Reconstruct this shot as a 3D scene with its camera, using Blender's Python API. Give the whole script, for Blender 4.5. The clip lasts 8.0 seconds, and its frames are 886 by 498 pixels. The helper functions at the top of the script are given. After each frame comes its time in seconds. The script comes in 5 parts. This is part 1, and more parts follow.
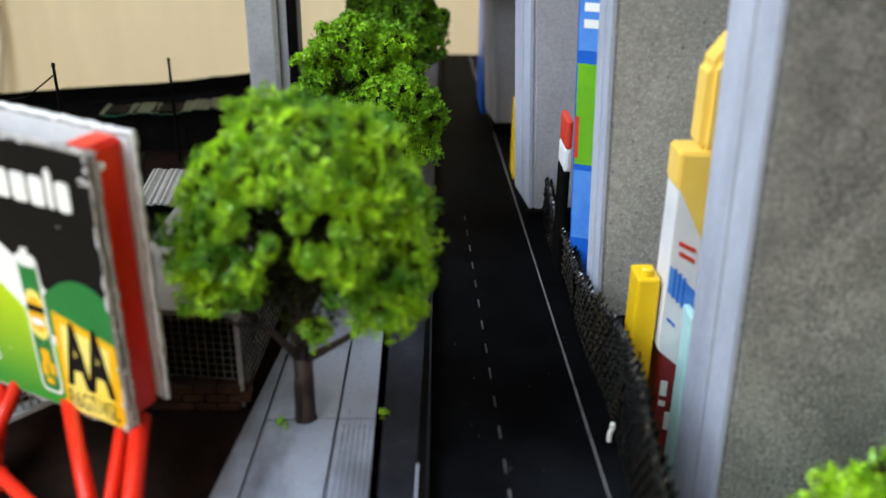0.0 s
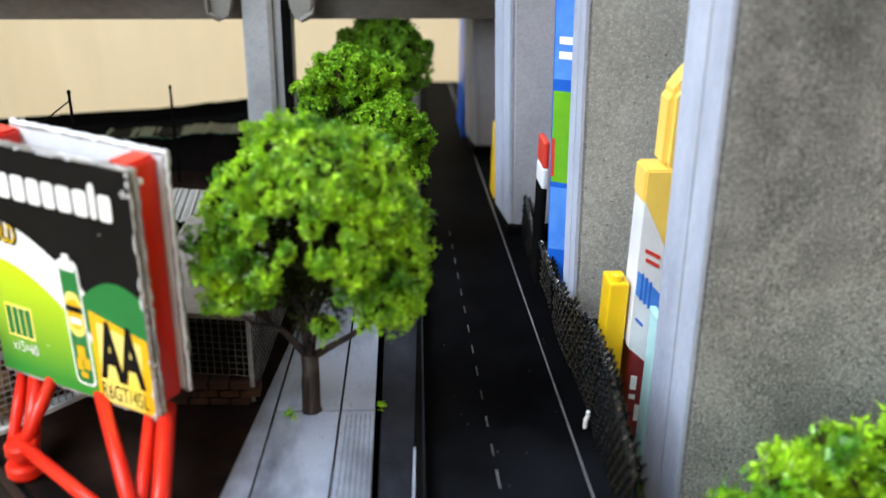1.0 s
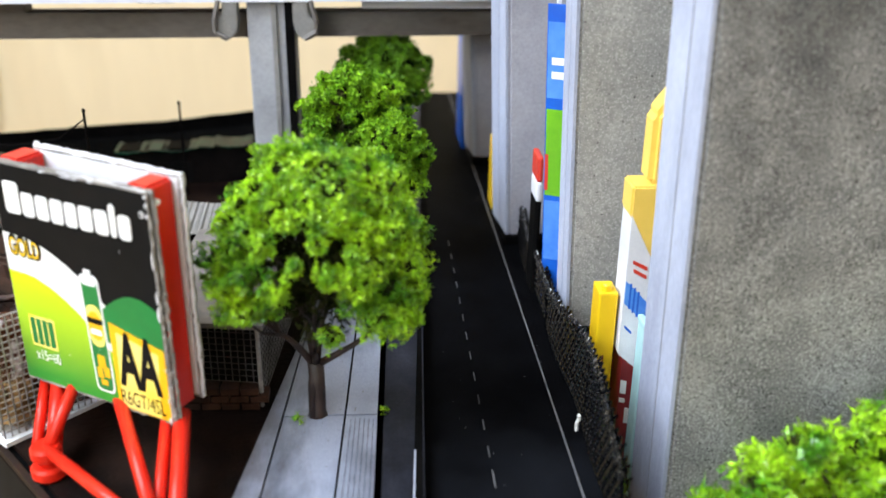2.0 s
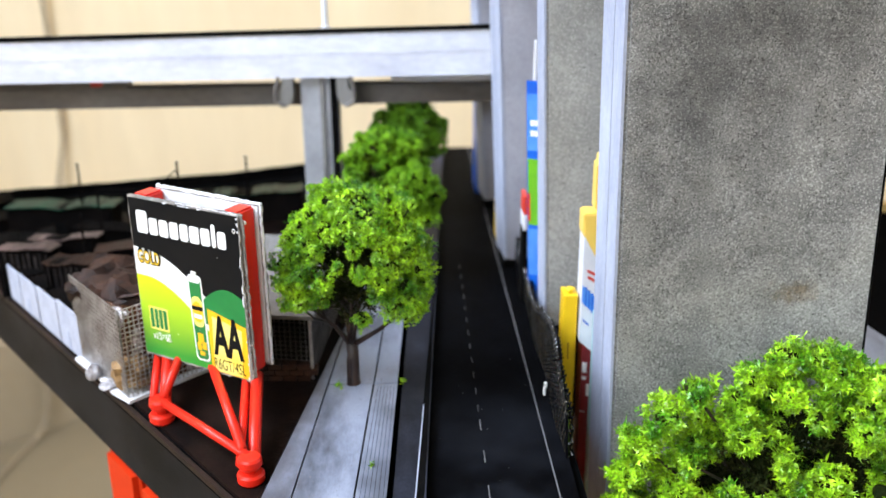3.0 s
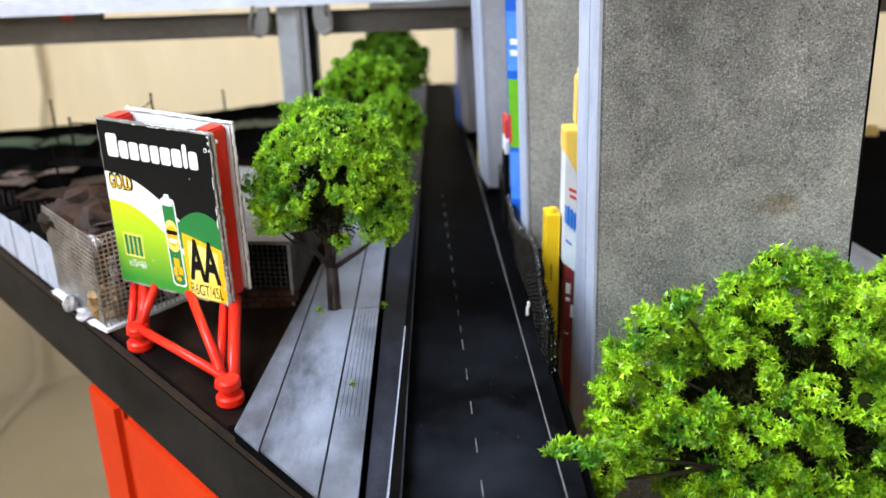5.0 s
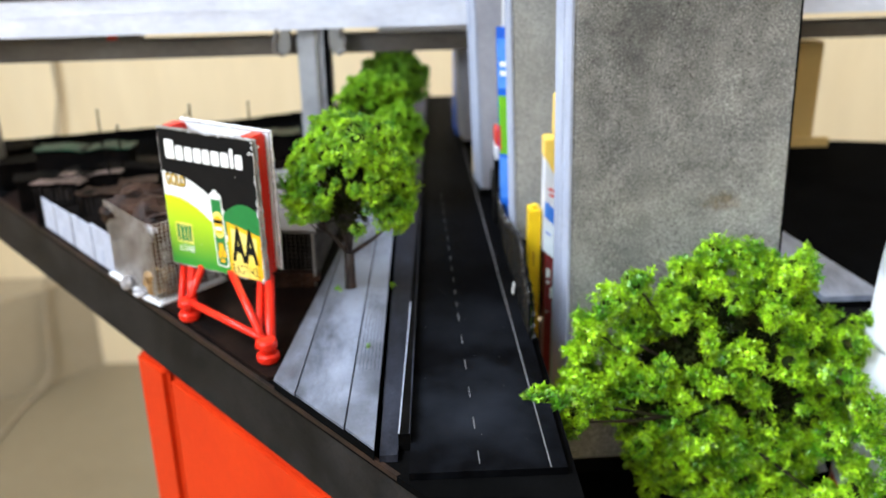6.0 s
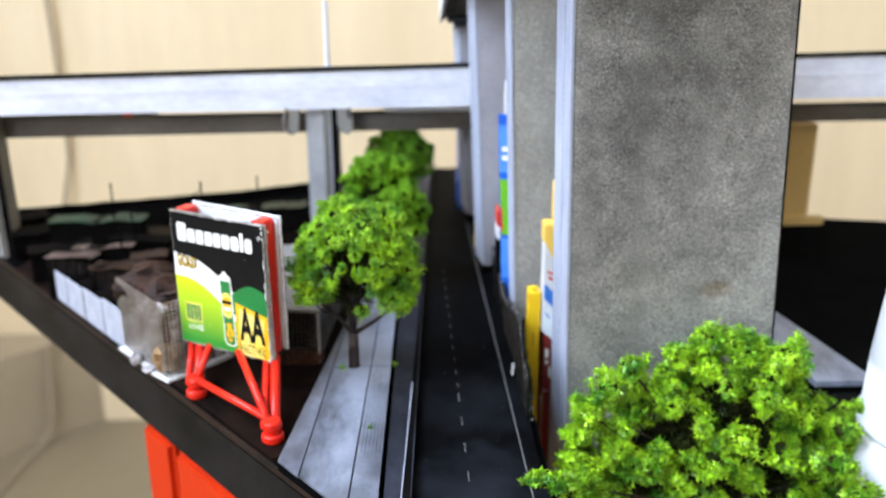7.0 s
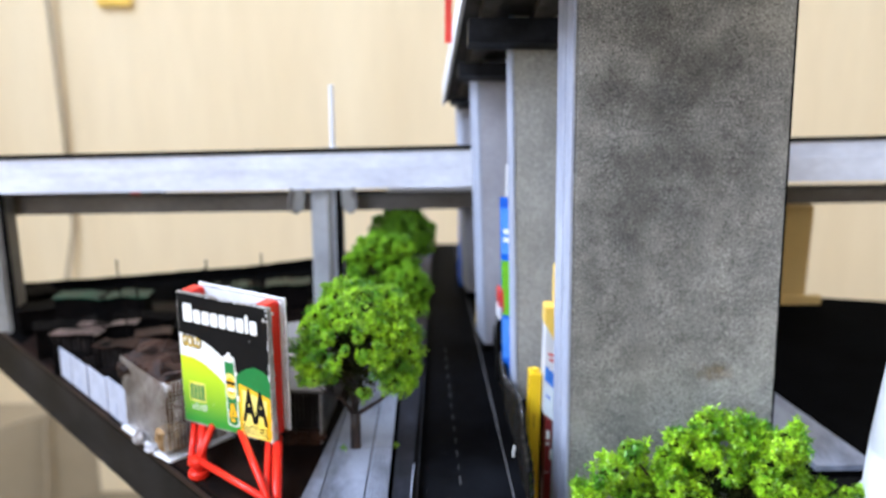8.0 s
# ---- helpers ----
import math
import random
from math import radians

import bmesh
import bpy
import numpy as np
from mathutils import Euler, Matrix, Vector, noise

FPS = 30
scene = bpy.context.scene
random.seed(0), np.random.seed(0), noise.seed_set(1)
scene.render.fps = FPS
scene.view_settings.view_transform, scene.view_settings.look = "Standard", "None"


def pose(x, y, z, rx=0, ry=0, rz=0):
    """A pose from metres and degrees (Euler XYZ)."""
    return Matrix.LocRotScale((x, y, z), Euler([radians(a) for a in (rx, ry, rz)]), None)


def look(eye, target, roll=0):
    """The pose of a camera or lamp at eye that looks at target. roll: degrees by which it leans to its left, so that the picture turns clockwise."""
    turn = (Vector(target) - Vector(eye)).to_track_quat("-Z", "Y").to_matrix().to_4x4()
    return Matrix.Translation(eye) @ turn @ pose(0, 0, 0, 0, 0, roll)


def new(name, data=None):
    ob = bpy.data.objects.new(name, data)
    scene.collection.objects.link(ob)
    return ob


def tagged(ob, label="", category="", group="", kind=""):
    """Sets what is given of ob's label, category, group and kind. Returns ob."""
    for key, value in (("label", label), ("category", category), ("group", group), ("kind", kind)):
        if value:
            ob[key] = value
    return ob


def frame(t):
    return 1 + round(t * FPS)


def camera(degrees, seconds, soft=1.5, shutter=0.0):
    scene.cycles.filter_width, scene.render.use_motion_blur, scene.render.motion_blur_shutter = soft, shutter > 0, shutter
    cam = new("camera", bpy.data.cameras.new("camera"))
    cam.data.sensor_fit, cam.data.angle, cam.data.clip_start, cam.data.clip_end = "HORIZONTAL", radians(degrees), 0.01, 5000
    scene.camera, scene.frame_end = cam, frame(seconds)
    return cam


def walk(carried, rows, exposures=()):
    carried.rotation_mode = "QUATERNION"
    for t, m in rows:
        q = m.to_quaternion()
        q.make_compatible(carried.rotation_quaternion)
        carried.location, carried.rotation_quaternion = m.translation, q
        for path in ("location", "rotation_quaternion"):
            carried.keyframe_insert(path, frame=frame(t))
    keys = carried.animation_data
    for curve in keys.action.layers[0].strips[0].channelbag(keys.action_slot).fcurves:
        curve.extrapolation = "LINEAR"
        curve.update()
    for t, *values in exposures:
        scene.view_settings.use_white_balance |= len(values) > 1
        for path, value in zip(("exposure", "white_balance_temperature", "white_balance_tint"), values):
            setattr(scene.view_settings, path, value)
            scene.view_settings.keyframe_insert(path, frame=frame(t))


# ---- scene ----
import itertools

cam = camera(50.0, 8.0)
PATH = [
    (0, pose(-0.04807, -0.05831, 0.15344, 64.395, -0.649, -2.458)),
    (0.5, pose(-0.05708, -0.05738, 0.15239, 64.822, -1.645, -4.712)),
    (1, pose(-0.05488, -0.08645, 0.16123, 65.937, -1.077, -4.016)),
    (1.2, pose(-0.05487, -0.08643, 0.16122, 65.936, -1.064, -3.985)),
    (2.3, pose(-0.05451, -0.12116, 0.17646, 66.221, -0.450, -3.831)),
    (2.5, pose(-0.04899, -0.14762, 0.18069, 67.684, -0.029, -2.549)),
    (3, pose(-0.04622, -0.20554, 0.19786, 69.325, 0.282, -1.775)),
    (3.5, pose(-0.04193, -0.20967, 0.19970, 69.849, 0.690, -2.226)),
    (4, pose(-0.04431, -0.20591, 0.19690, 69.977, 0.369, -2.682)),
    (4.5, pose(-0.04551, -0.20769, 0.19205, 70.414, 0.624, -2.741)),
    (5, pose(-0.04090, -0.20495, 0.18158, 66.678, 1.241, -2.606)),
    (5.2, pose(-0.04857, -0.22454, 0.18824, 66.447, 1.167, -3.622)),
    (6.3, pose(-0.04575, -0.28016, 0.20327, 67.366, 0.694, -2.534)),
    (6.5, pose(-0.04576, -0.28014, 0.20328, 67.432, 0.705, -2.505)),
    (7, pose(-0.04592, -0.28592, 0.22138, 70.383, 0.206, -2.354)),
    (7.5, pose(-0.04707, -0.29028, 0.23097, 73.810, -0.207, -2.317)),
    (8, pose(-0.04709, -0.29063, 0.23057, 74.462, -0.117, -2.232)),
]
walk(cam, PATH, exposures=[(0.0, -0.10, 6650, 7), (0.6, -0.10, 6650, 7), (1.1, 0.27, 6550, 9), (2.5, 0.41, 6600, 11), (3.0, 0.44, 6300, 12), (3.6, 0.32, 6350, 12), (5.0, 0.30, 6450, 10), (6.5, 0.38, 6450, 9), (7.4, 0.32, 5950, 14), (8.0, 0.28, 5950, 14)])
cam.data.dof.use_dof = True
cam.data.dof.focus_distance = 0.33
cam.data.dof.aperture_fstop = 10.0

# ---- world, lights ----
world = bpy.data.worlds.new("sky_world")
scene.world = world
world.use_nodes = True
wn = world.node_tree.nodes
sky = wn.new("ShaderNodeTexSky")
sky.sky_type, sky.sun_disc = "NISHITA", False
sky.sun_elevation, sky.sun_rotation = radians(40), radians(-70)
world.node_tree.links.new(sky.outputs[0], wn["Background"].inputs["Color"])
wn["Background"].inputs["Strength"].default_value = 0.1


def window_lamp(name, eye, target, sx, sy, watts, colour):
    data = bpy.data.lights.new(name, "AREA")
    data.shape, data.size, data.size_y, data.energy, data.color = "RECTANGLE", sx, sy, watts, colour
    ob = new(name, data)
    ob.matrix_world = look(eye, target)
    return ob


# daylight through the window openings of the room
window_lamp("window_light_left", (-1.08, -0.15, 1.30), (0.0, 0.2, 0.0), 1.3, 0.9, 56, (0.77, 0.87, 1.0))
window_lamp("window_light_back", (-0.78, -1.56, 0.98), (0.0, 0.25, 0.02), 0.6, 1.0, 16, (0.86, 0.93, 1.0))
window_lamp("window_light_right", (2.36, 0.75, 1.15), (1.1, 1.44, 0.4), 0.8, 0.9, 20, (0.95, 0.96, 1.0))

# ---- materials ----
C = 0.01  # centimetres to metres


def nodes_of(name):
    m = bpy.data.materials.new(name)
    m.use_nodes = True
    t = m.node_tree
    return m, t, t.nodes, t.links, t.nodes["Principled BSDF"]


def mat(name, base, second=None, rough=0.6, metal=0.0, grain=400.0, patch=60.0, mix=0.5, bump=0.15, speck=None, stretch=(1, 1, 1),
        spec=0.5, island=0.0, rand=0.0, lo=0.35, hi=0.7, relief=0.0006):
    """Two-scale procedural surface: large patches between two colours, fine grain with bump, dark specks."""
    m, t, n, l, b = nodes_of(name)
    second = second or tuple(c * 0.72 for c in base)
    tc = n.new("ShaderNodeTexCoord")
    mp = n.new("ShaderNodeMapping")
    mp.inputs["Scale"].default_value = stretch
    l.new(tc.outputs["Object"], mp.inputs["Vector"])
    big = n.new("ShaderNodeTexNoise")
    big.inputs["Scale"].default_value, big.inputs["Detail"].default_value, big.inputs["Roughness"].default_value = patch, 5, 0.65
    l.new(mp.outputs[0], big.inputs["Vector"])
    fine = n.new("ShaderNodeTexNoise")
    fine.inputs["Scale"].default_value, fine.inputs["Detail"].default_value, fine.inputs["Roughness"].default_value = grain, 5, 0.65
    l.new(mp.outputs[0], fine.inputs["Vector"])
    ramp = n.new("ShaderNodeValToRGB")
    ramp.color_ramp.elements[0].position, ramp.color_ramp.elements[1].position = lo, hi
    ramp.color_ramp.elements[0].color, ramp.color_ramp.elements[1].color = (*second, 1), (*base, 1)
    l.new(big.outputs["Fac"], ramp.inputs["Fac"])
    shade = n.new("ShaderNodeMix")
    shade.data_type, shade.blend_type = "RGBA", "MULTIPLY"
    shade.inputs[0].default_value = mix
    fr = n.new("ShaderNodeValToRGB")
    fr.color_ramp.elements[0].position, fr.color_ramp.elements[1].position = 0.3, 0.7
    fr.color_ramp.elements[0].color, fr.color_ramp.elements[1].color = (0.32, 0.32, 0.32, 1), (1, 1, 1, 1)
    l.new(fine.outputs["Fac"], fr.inputs["Fac"])
    l.new(ramp.outputs[0], shade.inputs[6])
    l.new(fr.outputs[0], shade.inputs[7])
    out = shade.outputs[2]
    if speck:
        vor = n.new("ShaderNodeTexNoise")
        vor.inputs["Scale"].default_value, vor.inputs["Detail"].default_value = speck[0], 2
        l.new(mp.outputs[0], vor.inputs["Vector"])
        vr = n.new("ShaderNodeValToRGB")
        vr.color_ramp.elements[0].position, vr.color_ramp.elements[1].position = speck[1], speck[1] + 0.06
        l.new(vor.outputs["Fac"], vr.inputs["Fac"])
        sm = n.new("ShaderNodeMix")
        sm.data_type = "RGBA"
        sm.inputs[7].default_value = (*speck[2], 1)
        l.new(vr.outputs[0], sm.inputs[0])
        l.new(out, sm.inputs[6])
        out = sm.outputs[2]
    if island or rand:
        src = n.new("ShaderNodeNewGeometry").outputs["Random Per Island"] if island else n.new("ShaderNodeObjectInfo").outputs["Random"]
        hsv = n.new("ShaderNodeHueSaturation")
        mr = n.new("ShaderNodeMapRange")
        k = island or rand
        mr.inputs["To Min"].default_value, mr.inputs["To Max"].default_value = 1 - k, 1 + k
        l.new(src, mr.inputs["Value"])
        l.new(mr.outputs[0], hsv.inputs["Value"])
        l.new(out, hsv.inputs["Color"])
        out = hsv.outputs[0]
    l.new(out, b.inputs["Base Color"])
    b.inputs["Roughness"].default_value, b.inputs["Metallic"].default_value = rough, metal
    b.inputs["Specular IOR Level"].default_value = spec
    if bump:
        bp = n.new("ShaderNodeBump")
        bp.inputs["Strength"].default_value, bp.inputs["Distance"].default_value = bump, relief
        l.new(fine.outputs["Fac"], bp.inputs["Height"])
        l.new(bp.outputs[0], b.inputs["Normal"])
    return m


def add_stain_or_sheen(m, at, scale, colour, fine=260, soak=False):
    """One blotchy patch of its own shape at a place on the surface: a stain or painted sheen."""
    n, l = m.node_tree.nodes, m.node_tree.links
    b = n["Principled BSDF"]
    old = b.inputs["Base Color"].links[0].from_socket
    tc = n.new("ShaderNodeTexCoord")
    off = n.new("ShaderNodeVectorMath")
    off.operation = "SUBTRACT"
    off.inputs[1].default_value = at
    l.new(tc.outputs["Object"], off.inputs[0])
    sc = n.new("ShaderNodeVectorMath")
    sc.operation = "MULTIPLY"
    sc.inputs[1].default_value = scale
    l.new(off.outputs[0], sc.inputs[0])
    ln = n.new("ShaderNodeVectorMath")
    ln.operation = "LENGTH"
    l.new(sc.outputs[0], ln.inputs[0])
    nz = n.new("ShaderNodeTexNoise")
    nz.inputs["Scale"].default_value, nz.inputs["Detail"].default_value = fine, 4
    l.new(tc.outputs["Object"], nz.inputs["Vector"])
    ad = n.new("ShaderNodeMath")
    ad.operation = "MULTIPLY_ADD"
    ad.inputs[1].default_value = 2.2
    l.new(nz.outputs["Fac"], ad.inputs[0])
    l.new(ln.outputs["Value"], ad.inputs[2])
    rp = n.new("ShaderNodeMapRange")
    rp.inputs["From Min"].default_value, rp.inputs["From Max"].default_value = (1.9, 1.2) if fine > 100 else (2.2, 0.9)
    rp.inputs["To Max"].default_value = 0.85
    l.new(ad.outputs[0], rp.inputs["Value"])
    mx = n.new("ShaderNodeMix")
    mx.data_type = "RGBA"
    if soak:
        mx.blend_type = "MULTIPLY"
    mx.inputs[7].default_value = (*colour, 1)
    l.new(rp.outputs[0], mx.inputs[0])
    l.new(old, mx.inputs[6])
    l.new(mx.outputs[2], b.inputs["Base Color"])


def add_flecks(m, scale, level, colour, share=0.4):
    """Small fibres and grains of another shade in the card."""
    n, l = m.node_tree.nodes, m.node_tree.links
    b = n["Principled BSDF"]
    old = b.inputs["Base Color"].links[0].from_socket
    tc = n.new("ShaderNodeTexCoord")
    nz = n.new("ShaderNodeTexNoise")
    nz.inputs["Scale"].default_value, nz.inputs["Detail"].default_value = scale, 1.0
    l.new(tc.outputs["Object"], nz.inputs["Vector"])
    rp = n.new("ShaderNodeMapRange")
    rp.inputs["From Min"].default_value, rp.inputs["From Max"].default_value = level, level + 0.09
    rp.inputs["To Max"].default_value = share
    l.new(nz.outputs["Fac"], rp.inputs["Value"])
    mx = n.new("ShaderNodeMix")
    mx.data_type = "RGBA"
    mx.inputs[7].default_value = (*colour, 1)
    l.new(rp.outputs[0], mx.inputs[0])
    l.new(old, mx.inputs[6])
    l.new(mx.outputs[2], b.inputs["Base Color"])


def let_light_through(m, share):
    """Thin foam: part of the light passes through it."""
    n, l = m.node_tree.nodes, m.node_tree.links
    b = n["Principled BSDF"]
    tr = n.new("ShaderNodeBsdfTranslucent")
    l.new(b.inputs["Base Color"].links[0].from_socket, tr.inputs["Color"])
    mx = n.new("ShaderNodeMixShader")
    mx.inputs[0].default_value = share
    l.new(b.outputs[0], mx.inputs[1])
    l.new(tr.outputs[0], mx.inputs[2])
    l.new(mx.outputs[0], n["Material Output"].inputs["Surface"])


M = {}
M["wall"] = mat("cream_wall_paint", (0.84, 0.73, 0.52), (0.74, 0.61, 0.40), 0.7, grain=60, patch=3.0, mix=0.08, bump=0.05, stretch=(1, 1, 0.15))
# wall hue made darker: the ledge's shade is put into its colour
M["low_wall"] = mat("shaded_beige_ledge", (0.36, 0.30, 0.21), (0.30, 0.25, 0.17), 0.7, grain=60, patch=3.0, mix=0.1, bump=0.05)
M["room_floor"] = mat("floor_tile", (0.26, 0.215, 0.145), (0.21, 0.17, 0.11), 0.45, grain=40, patch=3, mix=0.1, bump=0.03)
M["ceiling"] = mat("white_ceiling_paint", (0.8, 0.78, 0.72), (0.76, 0.74, 0.68), 0.8, grain=60, patch=3, mix=0.05, bump=0.02)
M["board"] = mat("black_board_paint", (0.005, 0.005, 0.0053), (0.0025, 0.0025, 0.0025), 0.8, spec=0.004, grain=900, patch=40, mix=0.5, bump=0.25)
M["board_side"] = mat("worn_board_edge", (0.026, 0.024, 0.024), (0.009, 0.0085, 0.008), 0.6, spec=0.08, grain=700, patch=25, mix=0.6, bump=0.3, stretch=(1, 1, 1))
M["rim"] = mat("worn_brown_rim", (0.036, 0.019, 0.013), (0.010, 0.008, 0.007), 0.55, spec=0.15, grain=700, patch=45, mix=0.5, bump=0.4)
M["asphalt"] = mat("model_road_paper", (0.0038, 0.0040, 0.0049), (0.0014, 0.0014, 0.0018), 0.55, spec=0.012, grain=1500, patch=50, mix=0.55, bump=0.2)
# paler bluish patches: the road's sheen and lit bands put into its colour
add_stain_or_sheen(M["asphalt"], (-0.012, 0.115, 0.0), (30, 26, 10), (0.009, 0.010, 0.013), 45)
add_stain_or_sheen(M["asphalt"], (-0.02, 0.04, 0.0), (28, 24, 10), (0.017, 0.0195, 0.026), 45)
M["line"] = mat("white_road_paint", (0.16, 0.16, 0.172), (0.03, 0.03, 0.034), 0.5, grain=900, patch=160, mix=0.35, bump=0.1, lo=0.3, hi=0.5)
# greyer line colour for the dashes further along the road
M["far_line"] = mat("far_grey_line_paint", (0.13, 0.13, 0.14), (0.05, 0.05, 0.055), 0.6, spec=0.1, grain=900, patch=120, mix=0.4, bump=0.2)
M["pavement"] = mat("grey_pavement_card", (0.28, 0.31, 0.40), (0.05, 0.056, 0.076), 0.4, grain=1300, patch=26, stretch=(1.4, 0.5, 1), lo=0.32, hi=0.58, mix=0.3, bump=0.2, speck=(700, 0.68, (0.15, 0.15, 0.16)))
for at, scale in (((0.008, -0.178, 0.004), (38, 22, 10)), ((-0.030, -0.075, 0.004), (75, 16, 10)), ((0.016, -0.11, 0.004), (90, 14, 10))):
    add_stain_or_sheen(M["pavement"], at, scale, (0.05, 0.054, 0.068), 45)
add_stain_or_sheen(M["pavement"], (-0.021, -0.062, 0.004), (85, 13, 10), (0.030, 0.019, 0.014), 60)
M["gutter"] = mat("stained_gutter", (0.022, 0.023, 0.028), (0.005, 0.005, 0.006), 0.5, spec=0.06, grain=900, patch=55, mix=0.5, bump=0.2)
M["gutter_pale"] = mat("worn_bluish_ground", (0.058, 0.063, 0.09), (0.009, 0.009, 0.012), 0.5, spec=0.08, grain=900, patch=22, lo=0.40, hi=0.72, stretch=(1.3, 0.6, 1), mix=0.5, bump=0.2)
add_stain_or_sheen(M["gutter_pale"], (-0.052, 0.25, 0.0), (10, 5.6, 10), (0.012, 0.013, 0.018), 60)
M["soil"] = mat("dark_brown_soil", (0.020, 0.010, 0.007), (0.004, 0.0025, 0.0025), 0.6, spec=0.05, grain=600, patch=45, mix=0.5, bump=0.5)
M["greyboard"] = mat("grey_recycled_card", (0.40, 0.395, 0.37), (0.24, 0.24, 0.233), 0.85, grain=900, patch=26, mix=0.9, bump=0.3,
                     speck=(900, 0.66, (0.06, 0.055, 0.05)), lo=0.36, hi=0.62)
M["smooth_card"] = mat("smooth_grey_card", (0.46, 0.455, 0.43), (0.31, 0.305, 0.29), 0.85, grain=650, patch=26, mix=0.6, bump=0.3, speck=(600, 0.67, (0.12, 0.115, 0.11)))
add_flecks(M["smooth_card"], 1300, 0.58, (0.62, 0.61, 0.58), 0.3)
M["lilac_card"] = mat("lilac_grey_card", (0.43, 0.43, 0.49), (0.32, 0.32, 0.37), 0.8, grain=900, patch=22, mix=0.35, bump=0.2)
M["stained_card"] = mat("stained_recycled_card", (0.47, 0.465, 0.44), (0.25, 0.25, 0.243), 0.85, grain=1000, patch=40, mix=0.95, bump=0.6,
                        speck=(1100, 0.61, (0.075, 0.072, 0.066)), lo=0.34, hi=0.66)
add_flecks(M["stained_card"], 1300, 0.56, (0.66, 0.655, 0.63), 0.45)
add_stain_or_sheen(M["stained_card"], (-0.033, -0.011, 0.205), (19, 10, 5.6), (0.38, 0.38, 0.38), 45, True)
add_stain_or_sheen(M["stained_card"], (0.002, -0.011, 0.275), (9, 10, 12), (0.40, 0.40, 0.40), 45, True)
add_stain_or_sheen(M["stained_card"], (0.0162, -0.0085, 0.146), (75, 55, 170), (0.55, 0.42, 0.28), 260, True)
M["cut_card"] = mat("pale_cut_card_edge", (0.44, 0.48, 0.60), (0.30, 0.33, 0.43), 0.75, grain=1500, patch=60, mix=0.3, bump=0.4, stretch=(1, 1, 0.25))
M["white_card"] = mat("white_card", (0.78, 0.79, 0.82), (0.62, 0.63, 0.68), 0.55, grain=900, patch=35, mix=0.12, bump=0.1)
M["parapet"] = mat("pale_grey_parapet", (0.78, 0.81, 0.92), (0.52, 0.54, 0.66), 0.5, grain=500, patch=30, mix=0.25, bump=0.15, stretch=(0.35, 1, 1), lo=0.3, hi=0.6)
M["concrete"] = mat("grey_painted_concrete", (0.30, 0.295, 0.29), (0.19, 0.185, 0.18), 0.6, grain=700, patch=35, mix=0.4, bump=0.2)
M["column"] = mat("grey_painted_column", (0.46, 0.475, 0.52), (0.30, 0.31, 0.34), 0.6, grain=600, patch=30, mix=0.3, bump=0.2)
M["beam"] = mat("brown_grey_beam_paint", (0.22, 0.205, 0.195), (0.09, 0.075, 0.065), 0.6, grain=500, patch=18, mix=0.4, bump=0.2, stretch=(0.4, 1, 1))
M["deck"] = mat("brown_grey_deck_card", (0.13, 0.12, 0.115), (0.045, 0.042, 0.04), 0.7, spec=0.1, grain=500, patch=30, mix=0.5, bump=0.3)
M["dark_card"] = mat("dark_card", (0.006, 0.0056, 0.0056), (0.0025, 0.0025, 0.0025), 0.7, spec=0.02, grain=700, patch=50, mix=0.5, bump=0.3)
M["red"] = mat("glossy_red_plastic", (0.74, 0.024, 0.010), (0.62, 0.018, 0.008), 0.3, spec=0.3, grain=300, patch=30, mix=0.08, bump=0.03)
M["red_box"] = mat("orange_red_plastic", (0.60, 0.040, 0.005), (0.52, 0.030, 0.004), 0.5, spec=0.15, grain=200, patch=12, mix=0.15, bump=0.05)
M["yellow"] = mat("yellow_plastic", (0.85, 0.56, 0.015), (0.8, 0.5, 0.012), 0.3, grain=300, patch=40, mix=0.06, bump=0.02)
M["pale_yellow"] = mat("pale_yellow_plastic", (0.88, 0.62, 0.14), (0.82, 0.55, 0.1), 0.35, grain=300, patch=40, mix=0.06, bump=0.02)
M["maroon"] = mat("maroon_card", (0.27, 0.018, 0.02), (0.18, 0.012, 0.014), 0.4, grain=300, patch=50, mix=0.2, bump=0.03)
M["teal"] = mat("pale_teal_plastic", (0.45, 0.72, 0.72), (0.35, 0.6, 0.62), 0.25, grain=300, patch=50, mix=0.1, bump=0.02)
M["black_wire"] = mat("black_wire", (0.0035, 0.0035, 0.004), (0.002, 0.002, 0.0024), 0.12, spec=0.4, grain=900, patch=200, mix=0.3, bump=0.1)
# bright patchy metal that stands for glints on the black wire
M["glint_wire"] = mat("bright_glint_wire", (0.45, 0.45, 0.46), (0.02, 0.02, 0.022), 0.2, 0.8, grain=900, patch=500, mix=0.3, bump=0.1, lo=0.45, hi=0.6)
M["steel_wire"] = mat("galvanised_wire", (0.60, 0.59, 0.58), (0.30, 0.27, 0.25), 0.4, 0.6, grain=900, patch=120, mix=0.4, bump=0.2)
M["dull_wire"] = mat("dull_grey_wire", (0.20, 0.19, 0.19), (0.06, 0.055, 0.05), 0.5, 0.3, grain=900, patch=120, mix=0.4, bump=0.2)
M["leaf"] = mat("bright_green_foam", (0.45, 0.77, 0.02), (0.06, 0.22, 0.006), 0.34, grain=500, patch=75, mix=0.15, bump=0.1, island=0.5, spec=0.5, lo=0.40, hi=0.62)
M["leaf_mid"] = mat("mid_green_foam", (0.26, 0.5, 0.01), (0.07, 0.22, 0.005), 0.55, grain=500, patch=80, mix=0.15, bump=0.1, island=0.5, spec=0.25)
